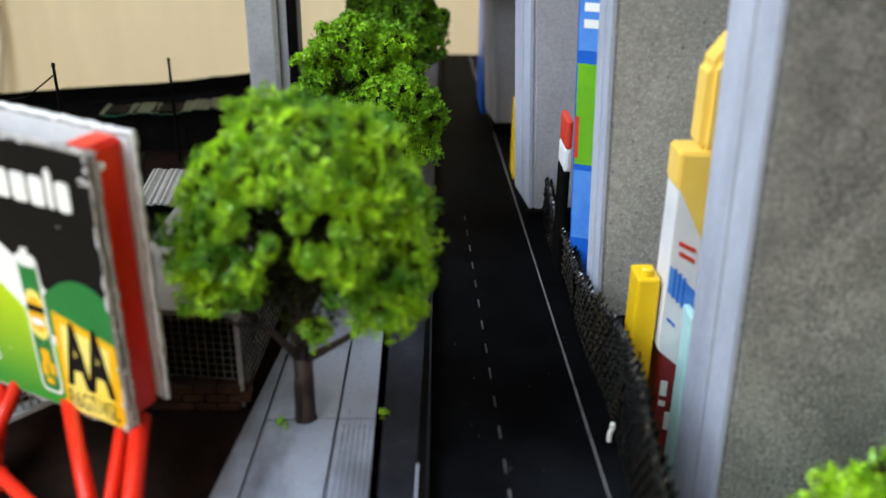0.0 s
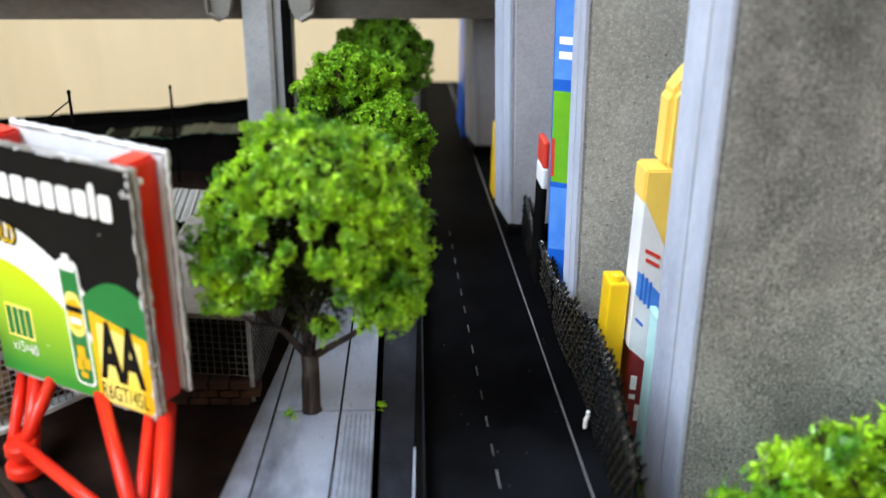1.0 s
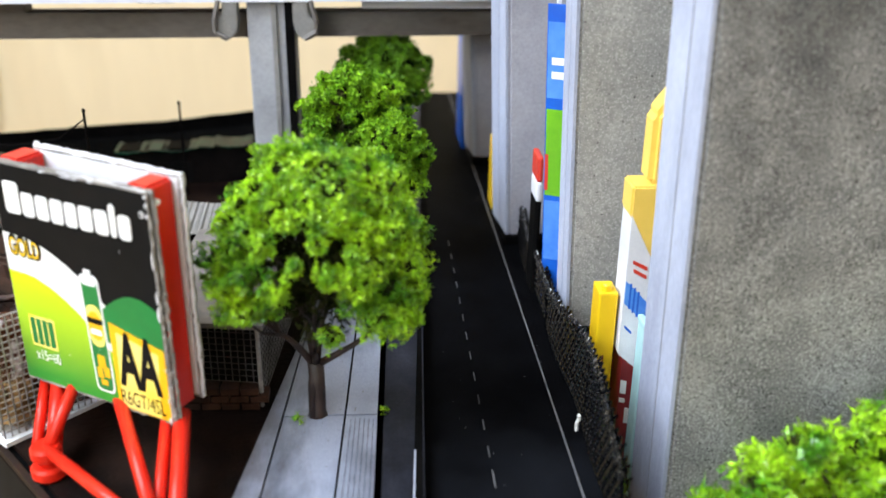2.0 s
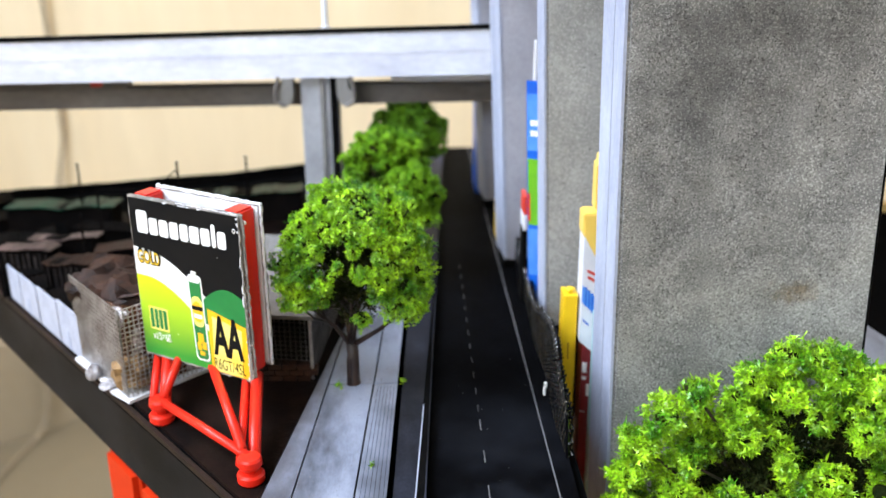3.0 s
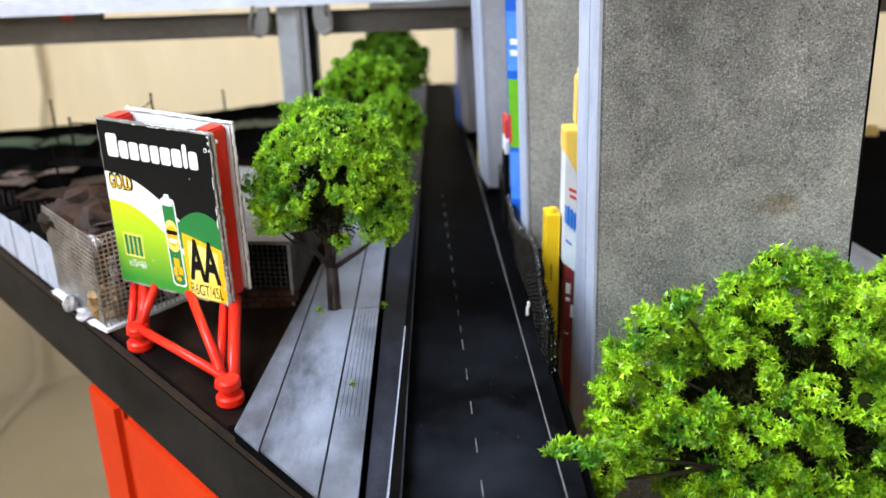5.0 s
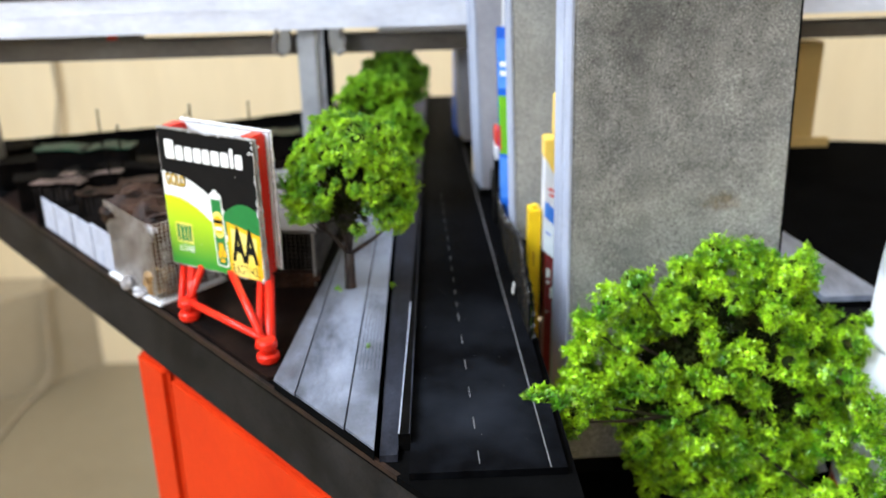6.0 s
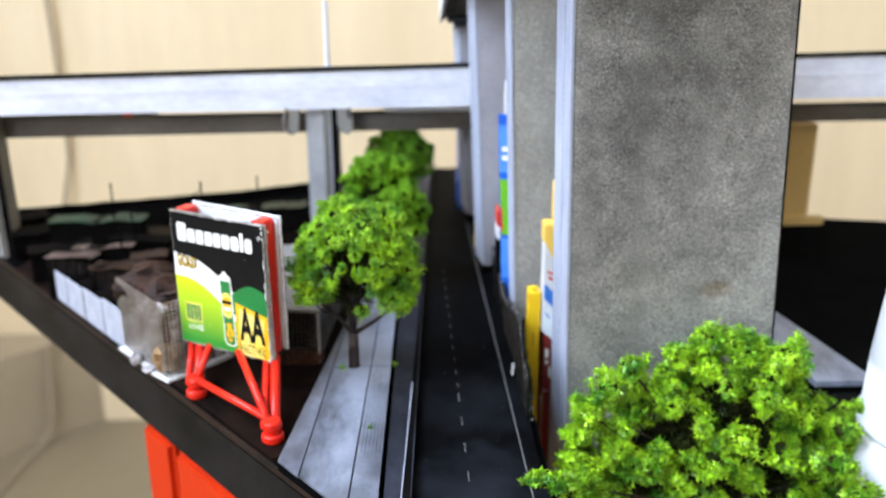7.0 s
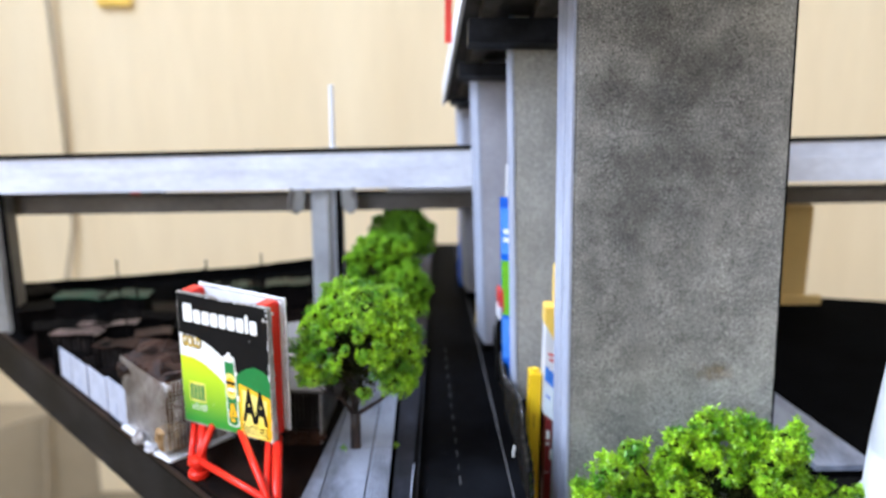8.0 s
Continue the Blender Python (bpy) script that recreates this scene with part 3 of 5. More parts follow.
deck_z = lambda y: 14.8 + (41.0 - y) * 0.33
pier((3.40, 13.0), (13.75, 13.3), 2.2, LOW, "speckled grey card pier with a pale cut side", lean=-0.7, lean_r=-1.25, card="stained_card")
pier((1.5, 20.3), (9.0, 20.6), 1.1, -0.3, "speckled grey card pier behind stacked packets", lean=-0.7, back=-0.15, card="smooth_card")
pier((0.45, 29.0), (7.0, 29.3), 2.6, -0.3, "pale grey card pier beside the road", lean=-0.75, back=-0.3, card="lilac_card")
pier((0.1, 40.0), (6.0, 40.3), 2.6, -0.3, "far pale blue-grey card pier", lean=-0.7, back=-0.3, card="lilac_card")

# upper deck that the piers carry
deck = thing("viaduct_deck", (3, 25, 20), "dark upper viaduct deck with a white fascia", "viaduct")


def sloped(x0, x1, y0, y1, lo, hi):
    bm = bmesh.new()
    v = [bm.verts.new((x, y, deck_z(y) + h)) for h in (lo, hi) for x, y in ((x0, y0), (x1, y0), (x1, y1), (x0, y1))]
    for f in ((0, 3, 2, 1), (4, 5, 6, 7), (0, 1, 5, 4), (1, 2, 6, 5), (2, 3, 7, 6), (3, 0, 4, 7)):
        bm.faces.new([v[i] for i in f])
    return bm


part("slab", sloped(-1.8, 10.2, 9.0, 41.0, 0.0, 0.9), M["deck"], deck)
part("fascia", sloped(-2.0, -1.8, 9.0, 41.0, -0.25, 1.3), M["white_card"], deck, "white card fascia strip")
for x0, x1 in ((-1.0, -0.2), (1.6, 2.6), (5.0, 6.0), (8.0, 9.0)):
    part("girder", sloped(x0, x1, 9.3, 40.8, -0.7, 0.0), M["deck"], deck)
for yy, lo in ((18.5, -1.9), (27, -1.5), (36.5, -1.0)):
    part("crosshead", sloped(-1.6, 9.8, yy, yy + 1.2, lo, -0.7), M["gutter"], deck)
sign = thing("red_sign", (-2.2, 27.3, deck_z(27.3) + 0.5), "small red sign panel on the viaduct deck", "sign")
part("panel", boxes((-2.4, -2.0, 27.0, 27.6, deck_z(27.3) + 0.5, deck_z(27.3) + 3.8), bevel=0.04), M["red_print"], sign)

# ---- the low bridge across ----
PTOP = lambda x: 12.5 + 0.0185 * x
PBOT = lambda x: 9.93 + 0.0095 * x


def slanted(x0, x1, y0, y1, flo, fhi, n=12):
    bm = bmesh.new()
    rows = []
    for i in range(n + 1):
        x = lerp(x0, x1, i / n)
        rows.append([bm.verts.new(p) for p in ((x, y0, flo(x)), (x, y1, flo(x)), (x, y1, fhi(x)), (x, y0, fhi(x)))])
    for a, b in zip(rows, rows[1:]):
        for k in range(4):
            bm.faces.new((a[k], a[(k + 1) % 4], b[(k + 1) % 4], b[k]))
    bm.faces.new(rows[0])
    bm.faces.new(rows[-1][::-1])
    return bm


br = thing("cross_bridge", (0, 37, 0), "pale grey model bridge crossing above the road", "bridge")
part("parapet", slanted(-62, 62, 33.7, 34.1, PBOT, PTOP), M["parapet"], br, "pale painted parapet with grey streaks")
part("rail_cap", slanted(-62, 62, 33.62, 34.2, PTOP, lambda x: PTOP(x) + 0.22), M["dark_card"], br, "dark parapet cap")
part("ledge", slanted(-62, 62, 33.675, 33.7, lambda x: lerp(PBOT(x), PTOP(x), 0.52), lambda x: lerp(PBOT(x), PTOP(x), 0.62)), M["parapet"], br)
part("roadway", slanted(-62, 62, 34.1, 41.0, lambda x: PBOT(x) + 0.5, lambda x: PBOT(x) + 0.9), M["dark_card"], br)
part("far_parapet", slanted(-62, 62, 41.0, 41.4, lambda x: PBOT(x) - 0.2, lambda x: PTOP(x) - 1.3), M["parapet"], br)
part("beam_haunch", slanted(-62, -21.6, 36.1, 37.1, lambda x: 9.0 + 0.006 * x, lambda x: 10.4 + 0.0095 * x), M["beam"], br)
part("cross_beam", slanted(-62, 62, 36.0, 37.2, lambda x: 7.9 + 0.008 * x, lambda x: 9.05 + 0.006 * x), M["beam"], br, "grey-brown beam under the bridge")
part("soffit_panel", slanted(-6.0, 1.2, 35.0, 35.9, lambda x: 9.35, lambda x: 9.85, 2), M["white_card"], br)
for x in (-34, -16, 14, 30):
    part("pier_cap_block", slanted(x, x + 1.6, 34.2, 36.0, lambda v: PBOT(v) - 0.1, lambda v: PBOT(v) + 0.5, 1), M["concrete"], br)
for x0, w in ((-11.2, 2.15), (-33.2, 1.6), (34, 2.2)):
    c = thing("bridge_column", (x0 + w / 2, 35, 0), "grey painted column under the bridge", "column", "bridge columns")
    top = PBOT(x0) + 0.5
    part("shaft", boxes((x0, x0 + w, 34.15 + (4.2 if w < 1 else 0), 35.8 + (4.2 if w < 1 else 0), -0.3, top), bevel=0.1), M["concrete" if w < 2 else "column"], c)
    part("rib", boxes((x0 + w * 0.52, x0 + w * 0.62, 33.95, 34.15, -0.3, top - 0.3)), M["concrete"], c)
    part("rib", boxes((x0 + w * 0.80, x0 + w * 0.99, 33.9, 34.15, -0.3, top - 0.3)), M["dark_card"], c)
for x, s in ((-11.75, -1), (-8.9, 1)):
    b = thing("bridge_bracket", (x, 33.9, 8.2), "dark grey rounded bracket under the parapet", "bracket", "bridge brackets")
    o = [(0.0, 10.1), (0.0, 8.9), (0.12, 8.4), (0.45, 8.12), (0.85, 8.15), (1.05, 8.5), (1.0, 9.0), (0.72, 9.25), (0.66, 10.1)]
    bm = bmesh.new()
    fr = [bm.verts.new((x + s * (u - 0.2), 33.75, z)) for u, z in o]
    bk = [bm.verts.new((x + s * (u - 0.2), 34.6, z)) for u, z in o]
    bm.faces.new(fr)
    bm.faces.new(bk[::-1])
    for i in range(len(o)):
        bm.faces.new((fr[i], bk[i], bk[(i + 1) % len(o)], fr[(i + 1) % len(o)]))
    bmesh.ops.recalc_face_normals(bm, faces=list(bm.faces))
    bmesh.ops.bevel(bm, geom=list(bm.edges), offset=0.06, segments=2, affect="EDGES")
    part("bracket_body", bm, M["concrete"], b)
    part("hook", rod([(x + s * 0.62, 33.7, 9.9), (x + s * 0.85, 33.65, 9.0), (x + s * 0.8, 33.65, 8.5), (x + s * 0.3, 33.65, 8.2)], 0.12, 6), M["beam"], b)
tagm = thing("red_tag", (-23.7, 35.8, 9.1), "small faded red tag on the bridge beam", "tag")
part("tag_plate", boxes((-23.69, -23.04, 35.78, 35.95, 9.05, 9.57), bevel=0.03), M["red_print"], tagm)
post = thing("white_mast", (-9.6, 34.5, PTOP(-9.6)), "thin white mast standing on the bridge", "mast")
part("pole", rod([(-9.62, 34.4, PBOT(-9.6) + 0.9), (-9.62, 34.4, 16.7)], 0.17), M["white_card"], post)
part("base", rod([(-9.62, 34.4, PBOT(-9.6) + 0.9), (-9.62, 34.4, PTOP(-9.6) + 0.3)], 0.27), M["white_card"], post)

# ---- trees ----
def scrap(verts, faces, at, out, size, slim):
    """A small curled scrap of torn foam: arms that fork into thin strands, some joined by a web."""
    n = (out + Vector((random.gauss(0, 1), random.gauss(0, 1), random.gauss(0, 1))) * 0.6).normalized()
    a = n.orthogonal().normalized()
    b = n.cross(a)
    arms = random.choice((3, 4, 4, 5))
    g = random.uniform(0, 6.28)
    for k in range(arms):
        h = g + 6.283 * (k + random.uniform(-0.3, 0.3)) / arms
        d = (a * math.cos(h) + b * math.sin(h) + n * random.uniform(-0.2, 0.9)).normalized()
        r = size * random.uniform(0.65, 1.35)
        side = d.cross(n + a * random.uniform(-0.9, 0.9)).normalized()
        w = size * slim * random.uniform(0.6, 1.2)
        mid = at + d * r * 0.5 + n * size * random.uniform(-0.1, 0.25)
        curl = n * random.uniform(-0.5, 0.7)
        tip_a = mid + (d * random.uniform(0.1, 0.5) + curl + side * random.uniform(0.25, 0.7)) * r * random.uniform(0.5, 0.95)
        tip_b = mid + (d * random.uniform(0.1, 0.5) - curl * 0.5 - side * random.uniform(0.25, 0.7)) * r * random.uniform(0.5, 0.95)
        i = len(verts)
        knee = mid + d * r * 0.22 + curl * r * 0.15
        verts += [at - side * w * 0.8, at + side * w * 0.8, mid + side * w * 0.9, mid - side * w * 0.9, tip_a, tip_b, knee]
        faces += [(i, i + 1, i + 2, i + 3), (i + 2, i + 6, i + 3)]
        if random.random() < 0.3:
            faces += [(i + 2, i + 4, i + 6), (i + 3, i + 6, i + 5)]
        else:
            t = w * 0.9
            verts += [tip_a + d * t, tip_b + d * t, mid.lerp(knee, 0.4)]
            faces += [(i + 2, i + 4, i + 7, i + 9), (i + 3, i + 9, i + 8, i + 5)]


def crown_mesh(name, clumps, density, size, material, parent, slim=0.22, label=""):
    """Foam in separate ragged clumps, with dark gaps between them."""
    verts, faces = [], []
    for c, r, sq in clumps:
        c = Vector(c)
        knots = [Vector((random.gauss(0, 1), random.gauss(0, 1), random.gauss(0.2, 1))).normalized() for _ in range(7)]
        for _ in range(max(10, int(density * r * r))):
            q = Vector((random.gauss(0, 1), random.gauss(0, 1), random.gauss(0, 1))).normalized()
            pull = max(q.dot(k) for k in knots)
            rad = r * (0.55 + 0.6 * max(0.0, pull) ** 4) * random.uniform(0.72, 1.06)
            p = c + Vector((q.x * rad, q.y * rad * sq, q.z * rad * 0.9))
            p += noise.noise_vector(p / (r * 1.1)) * r * 0.55 + noise.noise_vector(p * 2.6 / r) * r * 0.2
            scrap(verts, faces, p, q, size * random.choice((0.55, 0.75, 0.9, 1.1, 1.5)), slim)
    shift = origin_of(parent)
    me = bpy.data.meshes.new(name)
    me.from_pydata([(v - shift) * C for v in verts], [], faces)
    me.materials.append(material)
    ob = new(name, me)
    ob.parent = parent
    if label:
        tagged(ob, label)
    return ob


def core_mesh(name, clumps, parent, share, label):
    """Dark lumpy middles hidden under the scraps; they put the clumps' inner shade into colour."""
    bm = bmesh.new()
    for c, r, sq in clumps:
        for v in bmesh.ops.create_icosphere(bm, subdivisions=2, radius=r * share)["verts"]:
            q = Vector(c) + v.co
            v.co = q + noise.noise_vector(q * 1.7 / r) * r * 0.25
    return part(name, bm, M["brown_shade_foam"], parent, label)


def limb(a, b, r0, r1, bend=0.3):
    a, b = Vector(a), Vector(b)
    mid = (a + b) / 2 + Vector((random.uniform(-bend, bend), random.uniform(-bend, bend), random.uniform(-bend, 0)))
    return rod([a, a.lerp(mid, 0.55), mid, mid.lerp(b, 0.5), b], [r0, lerp(r0, r1, 0.3), lerp(r0, r1, 0.5), lerp(r0, r1, 0.75), r1], 8)


def model_tree(base, fork_z, clumps, density, size, label, trunk_r, leaf, forks, twigs=0, slim=0.22, heart=()):
    t = thing("tree", base, label, "tree", "model trees")
    x, y, z = base
    bm = rod([(x, y, z - 0.05), (x, y, z + 0.12), (x + 0.03, y, lerp(z, fork_z, 0.5)), (x, y, fork_z)], [trunk_r * 1.45, trunk_r * 1.1, trunk_r, trunk_r * 1.05], 10)
    tube(bm, [(x - trunk_r * 0.55, y - trunk_r * 0.6, z - 0.05), (x - trunk_r * 0.5, y - trunk_r * 0.5, lerp(z, fork_z, 0.6)), (x - trunk_r * 0.2, y, fork_z)], [trunk_r * 0.6, trunk_r * 0.55, trunk_r * 0.4], 8)
    part("trunk", bm, M["bark"], t, smooth=True)
    for e in forks:
        part("limb", limb((x, y, fork_z - 0.15), e, trunk_r * 0.55, trunk_r * 0.18), M["bark"], t, smooth=True)
    for c, r, _ in (random.sample(clumps, twigs) if twigs else []):
        root = Vector(random.choice(forks)).lerp(Vector((x, y, fork_z)), random.uniform(0.1, 0.6))
        part("twig", limb(root, c, trunk_r * 0.3, trunk_r * 0.1, 0.15), M["bark"], t, smooth=True)
    crown_mesh("crown", clumps, density, size, leaf, t, slim)
    core_mesh("inner_foam", clumps, t, 0.46, "dark lumps that stand for shade inside the crown")
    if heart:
        crown_mesh("inner_core", heart, density * 0.22, size * 1.25, M["brown_shade_foam"], t, slim * 0.7, "dry brown twiggy inside of the crown")
    return t


random.seed(11)


def shell(c, rx, ry, rz, n, r, low, jitter=0.12, keep=lambda p: True):
    """Loose clumps over a domed crown, uneven in size and depth."""
    out = []
    for i in range(n):
        g = i * 2.39996
        h = 1 - (1 - low) * (i + 0.5) / n
        side = math.sqrt(max(0.0, 1 - h * h))
        k = random.uniform(1 - 2.0 * jitter, 1 + jitter * 0.5)
        rr = r * random.choice((0.55, 0.75, 0.95, 1.2, 1.35))
        p = (c[0] + (rx - rr * 0.7) * side * math.cos(g) * k, c[1] + (ry - rr * 0.7) * side * math.sin(g) * k, c[2] + (rz - rr * 0.7) * h * k)
        if keep(p):
            out.append((p, rr, 1.0))
    return out


hollow = lambda p: not (p[2] < 5.7 and abs(p[0] + 7.1) < 1.5 and p[1] < 15.8)
l1 = shell((-7.08, 15.0, 5.5), 3.2, 2.8, 3.75, 92, 0.54, -0.30, 0.07, hollow)
l1 += [((-9.2, 14.3, 4.65), 0.8, 1.0), ((-9.8, 14.7, 5.2), 0.6, 1.0), ((-9.55, 14.5, 4.3), 0.42, 1.0), ((-8.5, 14.0, 4.8), 0.5, 1.0), ((-4.95, 14.0, 4.5), 0.85, 1.0), ((-4.4, 14.4, 4.9), 0.6, 1.0),
       ((-5.6, 13.9, 4.9), 0.45, 1.0), ((-6.85, 13.5, 3.95), 0.4, 1.0), ((-5.2, 15.6, 4.3), 0.55, 1.0), ((-8.4, 15.8, 4.5), 0.55, 1.0)]
model_tree((-7.4, 15.3, 0.22), 2.15, l1, 1450, 0.092, "bright green foam model tree on the pavement", 0.24, M["leaf"],
           [(-9.2, 14.6, 4.3), (-5.0, 14.5, 4.1), (-7.3, 14.4, 4.6), (-6.4, 15.4, 5.2), (-8.2, 15.3, 5.4)], 18, 0.25,
           shell((-7.0, 15.1, 5.4), 2.0, 1.7, 2.2, 16, 0.9, -0.6))
l2 = shell((-6.25, 28.0, 5.9), 2.35, 2.1, 2.45, 40, 0.6, -0.6)
model_tree((-6.2, 28.0, 0.22), 3.6, l2, 1000, 0.115, "round green model tree further along the road", 0.2, M["leaf_mid"], [(-7, 28, 5), (-5.5, 28, 5)], 0, 0.3, [((-6.2, 28.1, 5.7), 1.5, 1.0)])
l3 = shell((-4.78, 25.9, 4.95), 1.42, 1.3, 1.95, 28, 0.45, -0.7)
model_tree((-4.9, 26.2, 0.22), 3.0, l3, 1100, 0.11, "small round green model tree", 0.16, M["leaf_mid"], [(-5.2, 26, 4.4), (-4.5, 26, 4.4)], 0, 0.3, [((-4.8, 26.0, 4.8), 0.9, 1.0)])
l4 = shell((-5.0, 36.4, 5.7), 2.4, 2.2, 2.35, 36, 0.62, -0.6)
model_tree((-4.9, 36.8, 0.22), 3.4, l4, 850, 0.13, "dark green model tree far along the road", 0.2, M["leaf_dark"], [(-5.8, 36.5, 5), (-4.2, 36.5, 5)], 0, 0.3, [((-5.0, 36.5, 5.5), 1.6, 1.0)])
# near tree on the low table
l5 = shell((10.1, 9.9, -2.2), 7.1, 2.6, 6.4, 112, 0.76, -0.97, 0.09, lambda p: (p[2] > -4.5 or p[0] > 5.6) and not (p[0] > 13.4 and p[2] > 0.3))
l5 += shell((10.1, 10.0, -2.2), 6.2, 1.8, 5.5, 40, 0.7, -0.97, 0.08, lambda p: (p[2] > -4.5 or p[0] > 5.9) and not (p[0] > 13.4 and p[2] > 0.3))
clump = lambda x, y, z, r: ((x, y, z), r, 1.0)
# side lobe that reaches out over the road's edge
l5 += [clump(0.05, 4.7, 0.1, 0.2), clump(0.5, 4.75, 0.0, 0.42), clump(1.2, 4.95, -0.2, 0.68), clump(1.3, 5.0, -0.75, 0.5), clump(2.0, 5.4, -0.9, 0.85), clump(2.0, 5.3, -1.6, 0.65), clump(2.7, 6.3, -1.3, 0.85),
       clump(3.2, 7.3, -1.9, 0.85), clump(3.0, 8.6, -1.5, 0.85), clump(3.6, 8.8, -2.6, 0.85), clump(2.9, 9.0, -0.4, 0.7), clump(3.5, 9.3, 0.7, 0.8), clump(4.3, 9.2, 1.9, 0.8), clump(5.3, 9.4, 2.8, 0.7), clump(9.9, 9.7, 3.8, 0.75)]
# low skirt of the crown, down to the table
l5 += [clump(5.6 + 8.8 * ((i * 0.618) % 1.0), 7.9 + 2.2 * ((i * 0.37) % 1.0), -4.6 - 3.9 * ((i * 0.271) % 1.0), random.uniform(0.55, 0.85)) for i in range(34)]
# drooping lobe in front of the bottle
l5 += [clump(15.2 + 0.25 * math.sin(i * 2.1), 6.45, -2.2 - 1.45 * i, 0.82) for i in range(5)]
l5 += [clump(16.0 + 0.2 * math.sin(i * 1.7), 5.0, -3.6 - 1.3 * i, 0.8) for i in range(5)]
l5 += [clump(14.1, 7.0, -1.0 - 3.2 * i, 0.85) for i in range(3)]
model_tree((9.6, 10.2, LOW), -6.9, l5, 540, 0.198, "large bright green foam model tree beside the pier", 0.42, M["leaf"],
           [(5.5, 9.8, -4.0), (13.8, 10, -3.6), (8.0, 9.2, -2.5), (11, 9.9, -1.5), (3.4, 8.4, -2.6), (9.5, 9.2, -3.0)], 24, 0.2,
           shell((10.2, 10.1, -2.9), 5.0, 1.3, 5.0, 34, 1.3, -0.95))
ps = thing("paper_scrap", (16.6, 12.2, LOW), "small folded white paper scrap on black table", "scrap")
part("fold", pris([(16.2, 11.9), (16.8, 12.0), (16.9, 12.7), (16.3, 12.6)], LOW, LOW + 0.04), M["white_card"], ps)
part("flap", pris([(16.3, 12.5), (16.85, 12.6), (16.8, 12.66), (16.28, 12.56)], LOW + 0.04, LOW + 0.75), M["white_card"], ps)
# fallen green scraps on the ground
for x, y, r in ((-8.0, 14.9, 0.24), (-5.35, 15.6, 0.2), (-6.4, 9.0, 0.05)):
    sc = thing("foam_scrap", (x, y, 0.22), "small scrap of green foam on the ground", "scrap", "fallen foam scraps")
    zz = 0.26 if x < -5.7 else 0.06
    crown_mesh("tuft", [((x, y, zz + r * 0.3), r * 0.6, 1.0)], 900, 0.1, M["leaf"], sc)

# ---- billboard made of packaging card on a red plastic stand ----
bb = thing("billboard", (-13.4, 13.5, 0), "battery-packet card billboard on a red plastic stand", "billboard")
PL, PR = Vector((-15.95, 15.35, 0)), Vector((-11.15, 12.55, 0))
ZB, ZT = 1.85, 8.72
U = (PR - PL)
WID = U.length
U = U.normalized()
NRM = Vector((U.y, -U.x, 0))  # faces the street side


def pan(u, z, d=0.0):
    """A place on the panel: u along its width, height z, d in front of it."""
    return PL + U * u + Vector((0, 0, z)) - NRM * -d


def slab_on(outline, d0, d1):
    bm = bmesh.new()
    a = [bm.verts.new(pan(u, z, d0)) for u, z in outline]
    b = [bm.verts.new(pan(u, z, d1)) for u, z in outline]
    bm.faces.new(a)
    bm.faces.new(b[::-1])
    k = len(outline)
    for i in range(k):
        bm.faces.new((a[i], b[i], b[(i + 1) % k], a[(i + 1) % k]))
    return bm


def ragged(u0, u1, z0, z1, jag=0.045, n=30):
    """A hand-cut rectangle with slightly torn edges."""
    o = []
    for i in range(n):
        o.append((lerp(u0, u1, i / n), z0 + random.uniform(-jag, jag)))
    for i in range(n):
        o.append((u1 + random.uniform(-jag, jag), lerp(z0, z1, i / n)))
    for i in range(n):
        o.append((lerp(u1, u0, i / n), z1 + random.uniform(-jag, jag) * 0.5))
    for i in range(n):
        o.append((u0 + random.uniform(-jag, jag) * 0.5, lerp(z1, z0, i / n)))
    return o


front_panel = part("front_panel", slab_on(ragged(0, WID, ZB, ZT), 0.0, -0.055), M["card_edge"], bb, "printed packet card with torn edges")
# black filler puts the shade of the gap between the sheets into colour
part("spacer", slab_on([(0.06, ZB + 0.06), (WID - 0.1, ZB + 0.06), (WID - 0.1, ZT - 0.06), (0.06, ZT - 0.06)], -0.056, -0.139), M["dark_card"], bb, "dark filler for the shade between two glued cards")
part("backing_card", slab_on(ragged(0.01, WID - 0.01, ZB, ZT, 0.04), -0.14, -0.19), M["card_edge"], bb, "second card sheet with a torn edge")
back_panel = part("back_panel", slab_on(ragged(0.35, WID + 0.05, ZB + 0.2, ZT + 0.05, 0.045), -1.2, -1.36), M["card_edge"], bb, "plain white card with a torn edge")
part("inner_face", slab_on([(0.42, ZB + 0.3), (WID - 0.06, ZB + 0.3), (WID - 0.06, ZT - 0.02), (0.42, ZT - 0.02)], -1.17, -1.2), M["white_card"], back_panel, "white inner face")


def torn_edge(name, a, b, r, n, material, parent, label, fray=1.0):
    """Fibrous torn rim of a card between two places (u, z, d) on the billboard."""
    pts, radii = [], []
    for i in range(n + 1):
        k = i / n
        u, z, d = (lerp(p, q, k) for p, q in zip(a, b))
        pts.append(pan(u + random.gauss(0, 0.013) * fray, z + random.gauss(0, 0.013) * fray, d + random.gauss(0, 0.012)))
        radii.append(r * random.uniform(0.7, 1.2))
    return part(name, rod(pts, radii, 6), material, parent, label)


